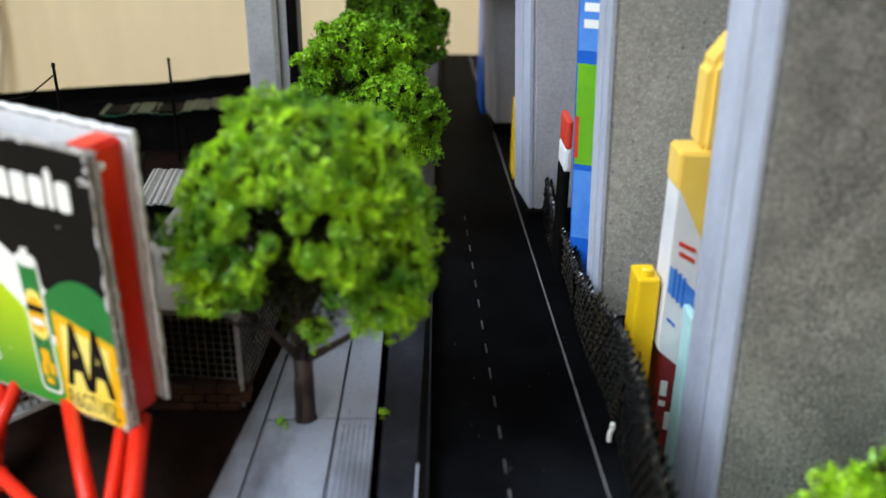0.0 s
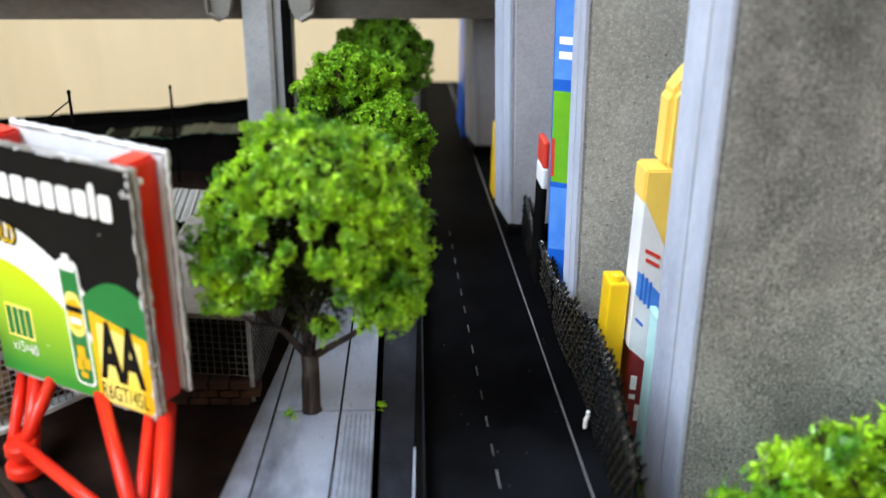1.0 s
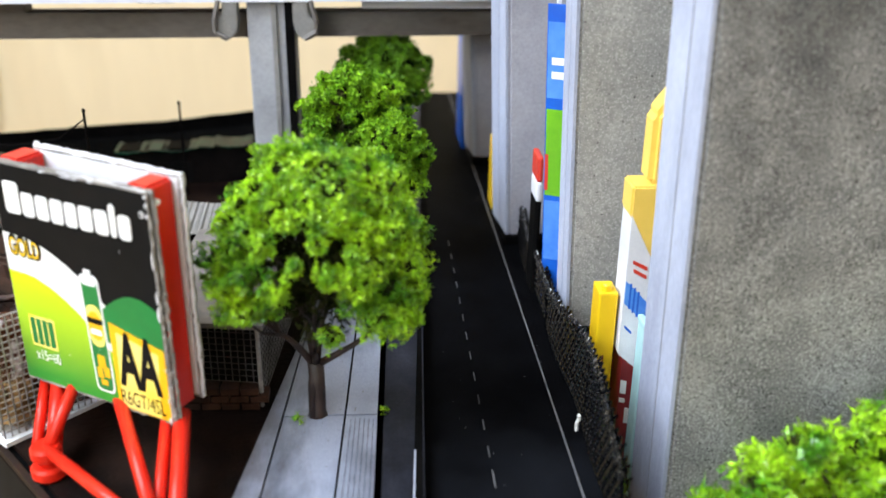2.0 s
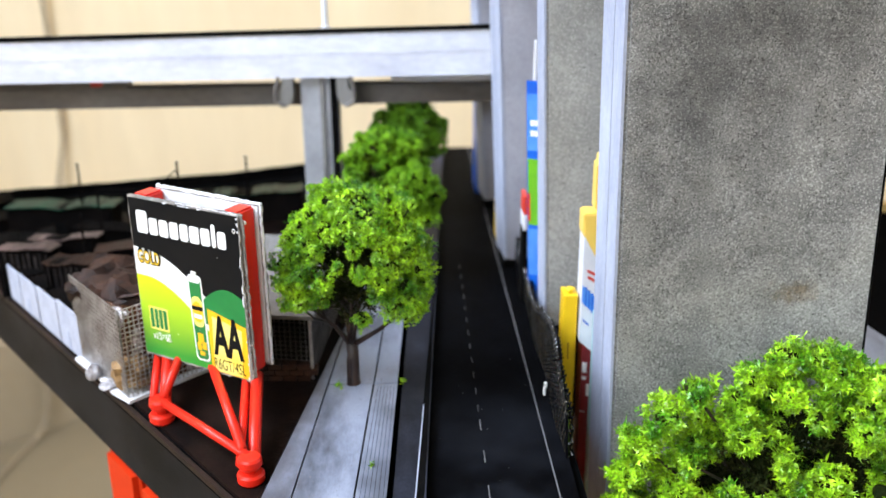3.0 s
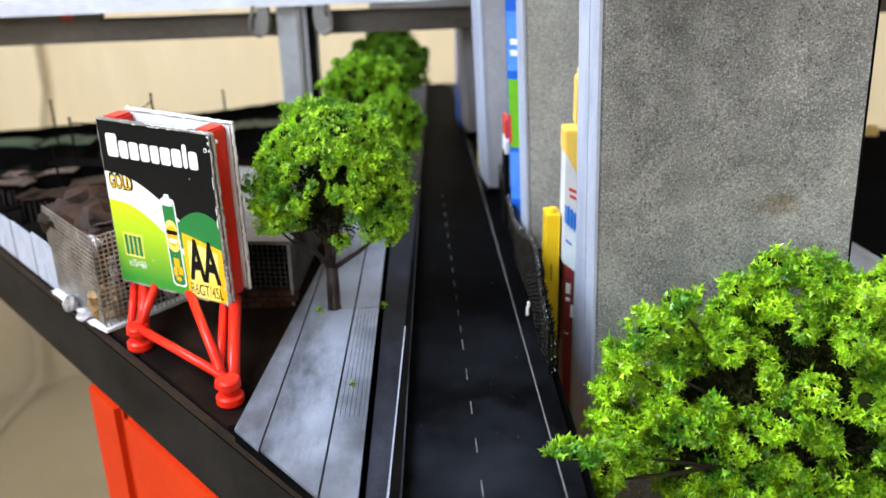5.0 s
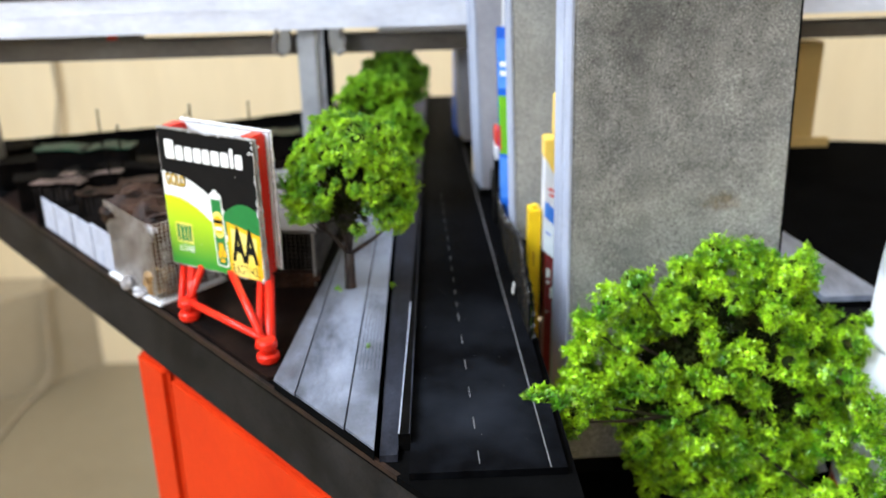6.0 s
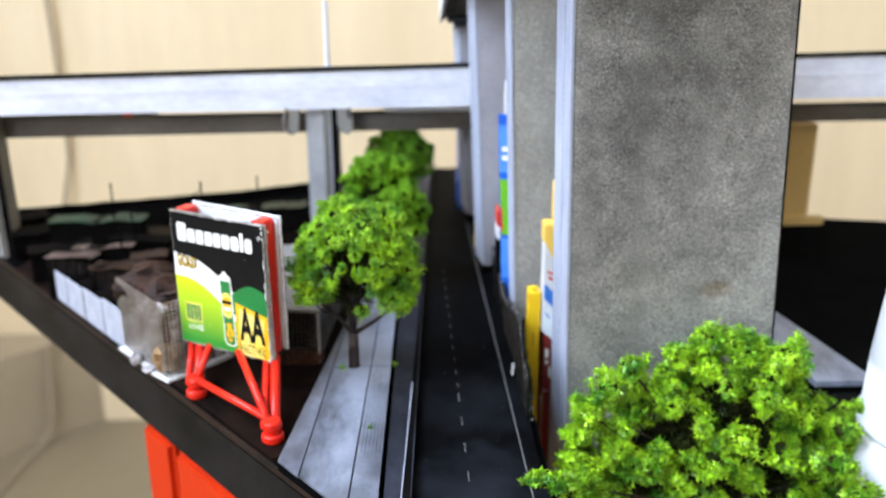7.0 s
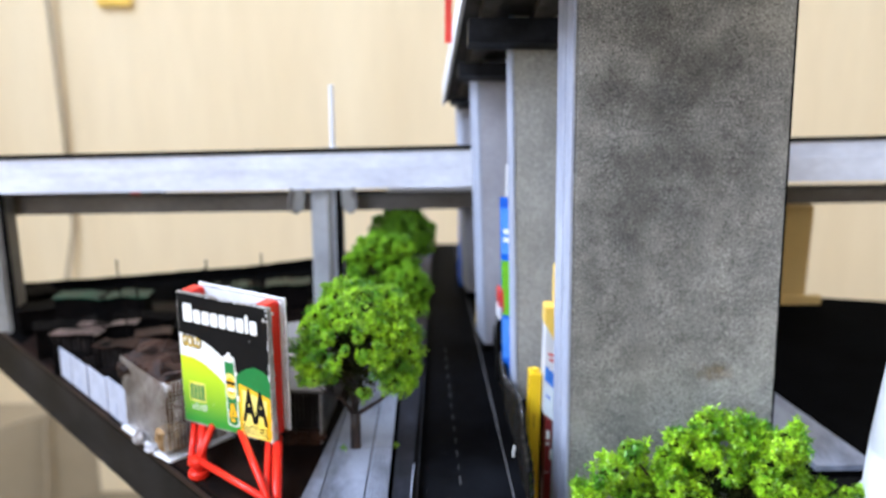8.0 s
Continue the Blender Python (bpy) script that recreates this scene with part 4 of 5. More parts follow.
torn_edge("torn_rim", (0.36, ZT + 0.06, -1.3), (WID + 0.04, ZT + 0.05, -1.28), 0.085, 30, M["white_card"], back_panel, "white fibrous torn top edge")
torn_edge("torn_rim", (WID + 0.06, ZT + 0.02, -1.22), (WID + 0.06, ZB + 0.25, -1.22), 0.06, 46, M["white_card"], back_panel, "white fibrous torn side edge")
torn_edge("torn_rim", (WID + 0.02, ZT - 0.02, -0.17), (WID + 0.10, ZB - 0.08, -0.17), 0.06, 50, M["torn_grey"], bb, "grey fibrous torn card edge", 1.5)
torn_edge("torn_rim", (WID - 0.02, ZB + 3.4, -0.06), (WID + 0.03, ZB - 0.06, -0.06), 0.055, 34, M["torn_grey"], front_panel, "grey fibrous torn card edge", 1.4)
torn_edge("torn_rim", (WID * 0.45, ZT + 0.01, -0.02), (WID - 0.05, ZT + 0.01, -0.02), 0.022, 40, M["white_card"], front_panel, "pale scuffed top edge")
# frayed tuft at the lower corner
for k in range(7):
    u0, z0 = WID - 0.16 + 0.04 * k, ZB + random.uniform(0.0, 0.12)
    part("frayed_fibre", rod([pan(u0, z0, -0.08), pan(u0 + random.uniform(-0.05, 0.08), z0 - 0.14, -0.06), pan(u0 + random.uniform(-0.16, 0.1), z0 - random.uniform(0.18, 0.32), random.uniform(-0.12, 0.0))], [0.05, 0.04, 0.012], 5), M["torn_grey"], front_panel)


def printed(name, outline, material, layer, label=""):
    return part(name, slab_on(outline, 0.004 + 0.004 * layer, 0.001), material, front_panel, label)


H = ZT - ZB
Q = lambda u, v: (u * WID, ZB + v * H)  # fractions of the panel, from its lower left
arc = lambda pts: [Q(*p) for p in pts]
swoosh = [(0.005 + 0.99 * i / 24, 0.69 - 0.05 * (i / 24) - 0.62 * max(0, (i / 24 - 0.15)) ** 1.7) for i in range(25)]
lime = [(0.005 + 0.99 * i / 24, 0.52 - 0.03 * (i / 24) - 0.75 * max(0, (i / 24 - 0.12)) ** 1.75) for i in range(25)]
printed("black_field", arc([(0.005, 0.30), (0.99, 0.02), (0.99, 0.99), (0.005, 0.99)]), M["black_print"], 0)
printed("white_swoosh", arc([(u, max(v, 0.02)) for u, v in swoosh] + [(0.99, 0.01), (0.005, 0.01)]), M["white_print"], 1)
GRAD = gradient_print("green_to_lime_print", (0.03, 0.26, 0.03), (0.55, 0.72, 0.01), (ZB + 0.3) * C, (ZB + 0.5 * H) * C)
printed("lime_field", arc([(u, max(v, 0.02)) for u, v in lime] + [(0.99, 0.01), (0.005, 0.01)]), GRAD, 2)
hill = [(0.60 + 0.39 * i / 16, 0.37 + 0.17 * math.sin(math.pi * min(1.0, 0.12 + 0.62 * i / 16))) for i in range(17)]
printed("green_dome", arc(hill + [(0.99, 0.30), (0.60, 0.30)]), M["green_print"], 3)
printed("amber_field", arc([(0.65, 0.01), (0.99, 0.01), (0.99, 0.335), (0.65, 0.40)]), M["amber_print"], 4)
printed("pale_glow", arc([(0.67, 0.015), (0.93, 0.015), (0.95, 0.31), (0.69, 0.36)]), M["yellow_print"], 5)


def lettering(text, u, v, height, width, material, layer, name="lettering", bold=0.0):
    """Built-in font letters, meshed and laid on the panel."""
    cu = bpy.data.curves.new(name, "FONT")
    cu.body, cu.size, cu.extrude, cu.offset = text, 1.0, 0.0, bold
    tmp = bpy.data.objects.new(name, cu)
    scene.collection.objects.link(tmp)
    bpy.context.view_layer.update()
    me = bpy.data.meshes.new_from_object(tmp.evaluated_get(bpy.context.evaluated_depsgraph_get()))
    bpy.data.objects.remove(tmp)
    xs = [w.co.x for w in me.vertices]
    ys = [w.co.y for w in me.vertices]
    sx, sy = width * WID / (max(xs) - min(xs)), height * H / (max(ys) - min(ys))
    shift = origin_of(front_panel)
    for w in me.vertices:
        w.co = (pan(u * WID + (w.co.x - min(xs)) * sx, ZB + v * H + (w.co.y - min(ys)) * sy, 0.004 + 0.004 * layer) - shift) * C
    me.materials.append(material)
    ob = new(name, me)
    ob.parent = front_panel
    return ob


lettering("AA", 0.68, 0.118, 0.255, 0.275, M["black_print"], 7, bold=0.04)
lettering("R6GT/4SL", 0.675, 0.03, 0.07, 0.285, M["black_print"], 7)
lettering("GOLD", 0.037, 0.592, 0.098, 0.222, M["black_print"], 6, name="gold_outline", bold=0.055)
lettering("GOLD", 0.045, 0.60, 0.075, 0.20, M["yellow"], 8, bold=0.0)
lettering("x15=60", 0.10, 0.115, 0.05, 0.17, M["white_print"], 6)
# maker's word mark, as plain white blocks
def round_block(u, v, w, h, r=0.018):
    k = []
    for cu, cv, a0 in ((u + w - r, v + r, -90), (u + w - r, v + h - r, 0), (u + r, v + h - r, 90), (u + r, v + r, 180)):
        for i in range(5):
            a = radians(a0 + 22.5 * i)
            k.append((cu + r * math.cos(a) * H / WID * 0.8, cv + r * math.sin(a)))
    return k


u = 0.07
for w, h in ((0.10, 0.135), (0.08, 0.10), (0.082, 0.10), (0.08, 0.10), (0.074, 0.10), (0.085, 0.10), (0.082, 0.10), (0.036, 0.135), (0.074, 0.10)):
    printed("word_mark_block", arc(round_block(u, 0.785, w, h)), M["white_print"], 6)
    u += w + 0.0145
# ring of the small mark beside it
ring_at = lambda r: [(0.955 + r * math.cos(radians(30 * i)) * H / WID * 0.8, 0.905 + r * math.sin(radians(30 * i))) for i in range(12)]
printed("mark_ring", arc(ring_at(0.013)), M["white_print"], 6)
printed("mark_ring", arc(ring_at(0.008)), M["black_print"], 7, "dark middle of the ring")
# print torn away along the edges, down to the pale card
for k in range(9):
    v = random.choice((random.uniform(0.7, 0.985), random.uniform(0.02, 0.66)))
    h, w = random.choice((0.006, 0.01, 0.03)) * random.uniform(0.8, 1.3), random.uniform(0.006, 0.017)
    printed("torn_print", arc([(0.994, v - h), (0.994, v + h), (0.994 - w * 0.5, v + h * 0.7), (0.994 - w, v + h * random.uniform(-0.4, 0.5)), (0.994 - w * random.uniform(0.3, 0.9), v - h * 0.7)]), M["white_card"], 11)
for k in range(6):
    u0, w, h = random.uniform(0.35, 0.98), random.uniform(0.008, 0.022), random.uniform(0.003, 0.007)
    printed("torn_print", arc([(u0 - w, 0.992), (u0 - w * 0.4, 0.992 - h), (u0 + w * 0.5, 0.992 - h * 0.7), (u0 + w, 0.992)]), M["white_card"], 11)
for k in range(5):
    u0, v, r = random.uniform(0.05, 0.95), random.uniform(0.06, 0.96), random.uniform(0.0015, 0.003)
    printed("print_fleck", arc([(u0 - r, v), (u0, v - r), (u0 + r, v), (u0, v + r)]), M["white_card"], 11)
# four small cells printed as bars
for k in range(4):
    printed("small_cell", arc([(0.095 + 0.042 * k, 0.19), (0.128 + 0.042 * k, 0.19), (0.128 + 0.042 * k, 0.315), (0.095 + 0.042 * k, 0.315)]), M["green_print"], 6)
printed("cell_outline", arc([(0.085, 0.18), (0.265, 0.18), (0.265, 0.325), (0.085, 0.325)]), M["yellow_print"], 5)
# printed battery cell, slightly tilted
tilt = lambda u, v: (0.50 + (u - 0.0) * 1.0 + 0.035 * (0.6 - v), v)
cell = lambda a, b, v0, v1: arc([tilt(a, v0), tilt(b, v0), tilt(b, v1), tilt(a, v1)])
printed("cell_halo", arc([tilt(*p) for p in round_block(-0.008, 0.055, 0.126, 0.535, 0.03)]), M["white_print"], 6)
printed("cell_body", arc([tilt(*p) for p in round_block(0.002, 0.065, 0.106, 0.515, 0.028)]), M["green_print"], 7)
printed("cell_top", arc([tilt(*p) for p in round_block(0.008, 0.545, 0.094, 0.035, 0.012)]), M["white_print"], 8)
printed("cell_nub", cell(0.035, 0.075, 0.585, 0.612), M["white_print"], 8)
printed("cell_band", arc([tilt(*p) for p in round_block(0.004, 0.27, 0.102, 0.19, 0.045)]), M["yellow_print"], 8)
printed("cell_core", arc([tilt(*p) for p in round_block(0.012, 0.30, 0.086, 0.13, 0.04)]), M["amber_print"], 9)
printed("cell_word", cell(0.006, 0.104, 0.375, 0.40), M["black_print"], 10)
printed("cell_badge", cell(0.02, 0.09, 0.325, 0.35), M["white_print"], 10)
for a, b, v0, v1 in ((0.03, 0.08, 0.17, 0.23), (0.015, 0.05, 0.12, 0.17), (0.06, 0.1, 0.13, 0.18), (0.03, 0.075, 0.09, 0.115)):
    printed("cell_emblem", cell(a, b, v0, v1), M["amber_print"], 8)
# red stand between the panels
def red_bar(name, pts, r, sides=8):
    return part(name, rod(pts, r, sides), M["red"], bb, "", True)


for u0, foot in ((0.45, Vector((-14.95, 13.1, 0.0))), (WID - 0.42, Vector((-10.72, 8.75, 0.0)))):
    top = pan(u0, ZT + 0.02, -0.68)
    low = pan(u0, ZB + 0.1, -0.68)
    inset = U * (-0.14 if u0 > 1 else 0.0)
    bm = bmesh.new()
    hw = U * 0.38
    hd = NRM * 0.5
    ring = lambda c, k=1.0: [c - hw * k - hd * k, c + hw * k - hd * k, c + hw * k + hd * k, c - hw * k + hd * k]
    v0 = [bm.verts.new(p + inset) for p in ring(low)]
    v1 = [bm.verts.new(p + inset) for p in ring(top)]
    bm.faces.new(v0[::-1])
    bm.faces.new(v1)
    for i in range(4):
        bm.faces.new((v0[i], v0[(i + 1) % 4], v1[(i + 1) % 4], v1[i]))
    bmesh.ops.bevel(bm, geom=list(bm.edges), offset=0.09, segments=2, affect="EDGES")
    part("post", bm, M["red"], bb)
    if u0 > 1:
        part("peg", rod([pan(u0 + 0.28, ZT - 0.45, -0.2), pan(u0 + 0.28, ZT - 0.45, -0.5)], 0.09), M["white_print"], bb, "small pale peg")
    red_bar("leg", [low + U * 0.3 + NRM * 0.2, low.lerp(foot, 0.5) + NRM * 0.1 + U * 0.2, foot + Vector((0.1, 0.1, 0.4))], [0.25, 0.24, 0.24], 10)
    red_bar("leg", [low - U * 0.3 + NRM * 0.1, foot + Vector((-0.42, 0.25, 0.4))], [0.17, 0.16])
    for dz, r in ((-0.12, 0.5), (0.5, 0.44)):
        part("foot_disc", lathe([(0.05, dz), (r * 0.85, dz), (r, dz + 0.1), (r, dz + 0.34), (r * 0.85, dz + 0.43), (0.05, dz + 0.45)], foot.x, foot.y, 36), M["red"], bb)
    part("foot_stem", lathe([(0.24, 0.25), (0.24, 0.55)], foot.x, foot.y, 16), M["red"], bb, "", True)
FL, FR = Vector((-14.95, 13.1, 0.8)), Vector((-10.8, 8.95, 0.8))
red_bar("tie_bar", [FL, FR], 0.18)
red_bar("brace", [FL + Vector((0.1, 0, 0.1)), pan(WID * 0.30, ZB + 0.2, -0.3)], 0.19)
red_bar("brace", [FR + Vector((-0.25, 0.3, 0.1)), pan(WID * 0.58, ZB + 0.2, -0.3)], 0.19)

# ---- wire mesh fence along the road ----
fen = thing("mesh_fence", (0.75, 16, 0), "black woven wire mesh fence along the road", "fence")
TOPS = ((9.6, 1.7), (11.0, 2.35), (12.6, 2.8), (15.0, 2.65), (20.5, 1.8), (36.0, 1.5))


def FTOP(y):
    """Height of the fence's sagging top, falling off at its near end."""
    for (ya, za), (yb, zb) in zip(TOPS, TOPS[1:]):
        if y <= yb:
            return lerp(za, zb, max(0.0, (y - ya) / (yb - ya)))
    return TOPS[-1][1]


FX = lambda y, k=0.0: 0.82 + 0.07 * math.sin(y * 0.9) + 0.12 * k * math.sin(y * 0.45 + 1)
bm = bmesh.new()
y0, y1 = 9.6, 34.0
cell = 0.36
cols = int((y1 - y0) / cell)
for fold, row, col in itertools.product((0.0, 0.16), range(14), range(cols)):
        a = y0 + (col + 0.5 * (row % 2) + 1.8 * fold) * cell
        z0, z1 = row * 0.28, (row + 1) * 0.28
        if z1 > FTOP(a) + 0.1:
            continue
        for s in (-1, 1):
            b = a + s * cell * 0.5
            if b < y0:
                continue
            m = lerp(a, b, 0.5)
            tube(bm, [(FX(a, z0 / 4) + 0.025 + fold, a, 0.05 + z0), (FX(m, z0 / 4) - 0.03 + fold, m, 0.05 + lerp(z0, z1, 0.4 + 0.2 * random.random())), (FX(b, z1 / 4) + 0.03 + fold, b, 0.05 + z1)], 0.045, 4, False)
tagged(part("wire_mesh", bm, M["black_wire"], fen), kind="stuff")
ys = [y0 + 0.6 * i for i in range(41)]
part("top_wire", rod([(FX(v, 0.9), v, FTOP(v) + 0.03 * math.sin(v * 7)) for v in ys], 0.045, 5), M["black_wire"], fen)
# small bright loops added along the top wire in place of its glints
bm = bmesh.new()
v = y0 + 0.2
while v < 30:
    zt = FTOP(v) + 0.03 * math.sin(v * 7)
    tube(bm, [(FX(v, 0.9) - 0.05, v, zt - 0.16), (FX(v, 0.9) - 0.08, v + 0.04, zt + 0.06), (FX(v, 0.9) + 0.02, v + 0.1, zt + 0.12), (FX(v, 0.9) + 0.06, v + 0.16, zt - 0.02)], 0.024, 4, False)
    v += random.uniform(0.24, 0.34)
tagged(part("wire_end", bm, M["glint_wire"], fen, "small bright loops added as glints along the top"), kind="stuff")
part("bottom_wire", rod([(FX(v), v, 0.06) for v in ys], 0.06, 5), M["black_wire"], fen)
for v in (9.65, 14.5, 21, 27.5, 33.8):
    part("post", rod([(FX(v), v, -0.3), (FX(v, 0.9), v, FTOP(v) + 0.08)], 0.07, 6), M["black_wire"], fen)
tag = thing("white_clip", (0.62, 14.3, 0.3), "tiny white plastic scrap beside the fence", "scrap")
part("clip", rod([(0.6, 14.3, 0.05), (0.58, 14.25, 0.35), (0.64, 14.2, 0.55), (0.6, 14.15, 0.7)], 0.06, 6), M["white_print"], tag)

# ---- packets and signs between the piers ----
def turned(A, B, thick, k0, k1, z0, z1, d0=0.0, d1=None, bevel=0.0):
    """A box whose broad face runs from A to B and looks towards the road."""
    A, B = Vector((*A, 0)), Vector((*B, 0))
    n = Vector(((A - B).y, -(A - B).x, 0)).normalized() * -1
    d1 = -thick if d1 is None else d1
    q = [A.lerp(B, k0) + n * d0, A.lerp(B, k1) + n * d0, A.lerp(B, k1) + n * d1, A.lerp(B, k0) + n * d1]
    bm = pris([(p.x, p.y) for p in q], z0, z1)
    if bevel:
        bmesh.ops.bevel(bm, geom=list(bm.edges), offset=bevel, segments=2, affect="EDGES")
    return bm


yb = thing("yellow_brick", (2.0, 17.4, LOW), "tall bright yellow plastic toy brick", "brick")
part("body", boxes((1.72, 2.36, 17.2, 18.2, LOW, 3.3), bevel=0.08), M["yellow"], yb)
part("stud", lathe([(0.15, 3.3), (0.18, 3.32), (0.18, 3.5), (0.14, 3.54)], 2.02, 17.5, 16), M["yellow"], yb)
part("mark", boxes((1.98, 2.03, 17.19, 17.2, 0.2, 1.0)), M["maroon"], yb, "small dark scratch")
pk = thing("tall_packet", (3.0, 17.1, LOW), "tall packet with white label and yellow top", "packet")


def packet_part(name, x0, x1, zl0, zr0, zl1, zr1, material, proud=0.0, label="", bevel=0.0):
    """A slice of the packet between two slanting lines."""
    bm = bmesh.new()
    ya, yc = 16.9 - proud, 18.0 if proud < 0.03 else 16.9
    v = [bm.verts.new(p) for p in ((x0, ya, zl0), (x1, ya, zr0), (x1, yc, zr0), (x0, yc, zl0), (x0, ya, zl1), (x1, ya, zr1), (x1, yc, zr1), (x0, yc, zl1))]
    for f in ((0, 3, 2, 1), (4, 5, 6, 7), (0, 1, 5, 4), (1, 2, 6, 5), (2, 3, 7, 6), (3, 0, 4, 7)):
        bm.faces.new([v[i] for i in f])
    if bevel:
        bmesh.ops.bevel(bm, geom=list(bm.edges), offset=bevel, segments=2, affect="EDGES")
    return part(name, bm, M[material], pk, label)


packet_part("lower_body", 2.60, 3.9, LOW, LOW, 1.2, -0.1, "maroon", 0.0, "maroon lower body with small print")
packet_part("label_body", 2.44, 3.9, 1.2, -0.1, 6.15, 3.3, "white_card", 0.01, "white label with blue wave")
packet_part("top", 2.38, 3.9, 6.15, 3.3, 7.1, 7.1, "pale_yellow", 0.02, "pale yellow slanting top", 0.06)
packet_part("spout", 2.85, 3.5, 7.1, 7.1, 9.3, 10.2, "pale_yellow", 0.0, "pale yellow raised end", 0.18)
packet_part("blue_wave", 2.46, 3.8, 3.1, 1.8, 3.9, 2.5, "sky_print", 0.034)
for x0, x1, z, h, mt in ((2.62, 3.1, 4.5, 0.13, "red_print"), (2.66, 3.1, 4.2, 0.13, "red_print"), (2.6, 2.66, 2.9, 0.9, "blue_print"), (2.74, 2.8, 2.75, 0.9, "blue_print"), (2.88, 2.94, 2.6, 0.9, "blue_print"), (2.55, 2.8, 2.2, 0.1, "blue_print")):
    packet_part("print_bar", x0, x1, z, z - 0.25 * (x1 - x0 > 0.2), z + h, z + h - 0.25 * (x1 - x0 > 0.2), mt, 0.04)
for x0, z, h in ((2.62, -0.3, 0.5), (2.62, -0.65, 0.16), (2.85, -1.5, 0.6), (2.6, -2.3, 0.06)):
    packet_part("small_print_bar", x0, x0 + 0.2, z, z - 0.06, z + h, z + h - 0.06, "white_print", 0.032)
tl = thing("teal_case", (2.85, 16.2, LOW), "pale teal translucent plastic case edge", "case")
part("shell", boxes((2.95, 3.12, 16.0, 16.8, LOW, 2.7), bevel=0.08), M["teal"], tl)
part("rim", boxes((2.93, 3.14, 15.98, 16.82, 2.55, 2.75), bevel=0.05), M["teal"], tl)

po = thing("poster_board", (0.6, 22.3, 2.6), "upright poster board in blue and green print", "poster")
A, B = Vector((0.52, 22.9, 0)), Vector((1.2, 22.6, 0))
POLEAN = lambda z: Vector(((11.6 - z) * 0.034, 0, z))


def poster(name, k0, k1, z0, z1, material, d=0.0, label=""):
    n = Vector((-(B - A).y, (B - A).x, 0)).normalized() * -1
    bm = bmesh.new()
    p = [A.lerp(B, k0), A.lerp(B, k1)]
    vs = []
    for off in (d, d - 0.12 if d == 0 else d - 0.004):
        for q, z in ((p[0], z0), (p[1], z0), (p[1], z1), (p[0], z1)):
            vs.append(bm.verts.new(q + n * off + POLEAN(z)))
    for f in ((0, 1, 2, 3), (7, 6, 5, 4), (0, 4, 5, 1), (1, 5, 6, 2), (2, 6, 7, 3), (3, 7, 4, 0)):
        bm.faces.new([vs[i] for i in f])
    return part(name, bm, material, po, label)


poster("panel", 0, 1, -0.3, 11.6, M["blue_print"])
poster("sky_field", 0.05, 0.97, 8.3, 11.0, M["sky_print"], 0.008)
for z in (9.0, 9.5):
    poster("white_print_bar", 0.25, 0.85, z, z + 0.26, M["white_print"], 0.014)
poster("green_field", 0.05, 0.97, 4.6, 7.9, M["grass_print"], 0.008)
poster("red_patch", 0.03, 0.2, 4.8, 6.2, M["red_print"], 0.014)
poster("lower_field", 0.05, 0.97, 2.0, 4.4, M["sky_print"], 0.008)
part("support_stick", boxes((0.85, 1.0, 22.9, 23.1, 10.8, 13.4), bevel=0.03), M["white_card"], po)
rb = thing("red_white_packet", (0.35, 24.2, -0.3), "small red and white packet beside the poster", "packet")
part("red_body", boxes((0.66, 0.9, 23.9, 25.2, 4.7, 5.7), bevel=0.1), M["red_print"], rb)
part("white_body", boxes((0.66, 0.9, 23.9, 25.2, 3.9, 4.7), bevel=0.1), M["white_card"], rb)
part("dark_base", boxes((0.66, 0.9, 23.9, 25.2, -0.3, 3.9), bevel=0.1), M["dark_card"], rb)
fb = thing("far_yellow_packet", (0.2, 34, -0.3), "far narrow yellow packet by the road", "packet")
part("body", boxes((0.15, 0.6, 33.2, 34.6, -0.3, 3.4), bevel=0.06), M["yellow"], fb)
bl = thing("blue_board", (0.1, 38, -0.3), "far dark blue board between piers", "board")
part("panel", boxes((-0.5, -0.2, 42.8, 46, -0.3, 8.4), bevel=0.04), M["blue_print"], bl)

# ---- wire cages and shacks of the village ----
def along(k, off=0.0):
    """A place along the slanting board edge, off centimetres inward."""
    x = lerp(-15.0, -31.0, k)
    d = Vector((1.22, 1.0, 0)).normalized()
    return Vector((x, DIAG(x), 0)) + d * off


def mesh_face(bm, p, q, z0, z1, step, r=0.022):
    p, q = Vector(p), Vector(q)
    n = max(2, int((q - p).length / step))
    for i in range(n + 1):
        a = p.lerp(q, i / n)
        tube(bm, [(a.x, a.y, z0), (a.x, a.y, z1)], r, 3, False)
    m = max(2, int((z1 - z0) / step))
    for i in range(m + 1):
        z = lerp(z0, z1, i / m)
        tube(bm, [(p.x, p.y, z), (q.x, q.y, z)], r, 3, False)


cg = thing("wire_cage", (-16, 16, -0.12), "rusty wire mesh cage with wrapped brown scraps", "cage")
c0, c1, c2 = Vector((-16.75, 14.75, 0)), Vector((-20.0, 18.75, 0)), Vector((-13.9, 17.3, 0))
c3 = c1 + (c2 - c0)
bm = bmesh.new()
mesh_face(bm, c0, c1, 0.0, 4.0, 0.21, 0.03)
mesh_face(bm, c0, c2, 0.0, 4.0, 0.21, 0.03)
tagged(part("wire_mesh", bm, M["steel_wire"], cg, "fine square galvanised mesh"), kind="stuff")
bm = bmesh.new()
ins = [c0 + (c3 - c0) * 0.11, c1 + (c2 - c1) * 0.11, c3 + (c0 - c3) * 0.07, c2 + (c1 - c2) * 0.07]
prism(bm, [(v.x, v.y) for v in ins], -0.12, 3.5)
bmesh.ops.subdivide_edges(bm, edges=list(bm.edges), cuts=7, use_grid_fill=True)
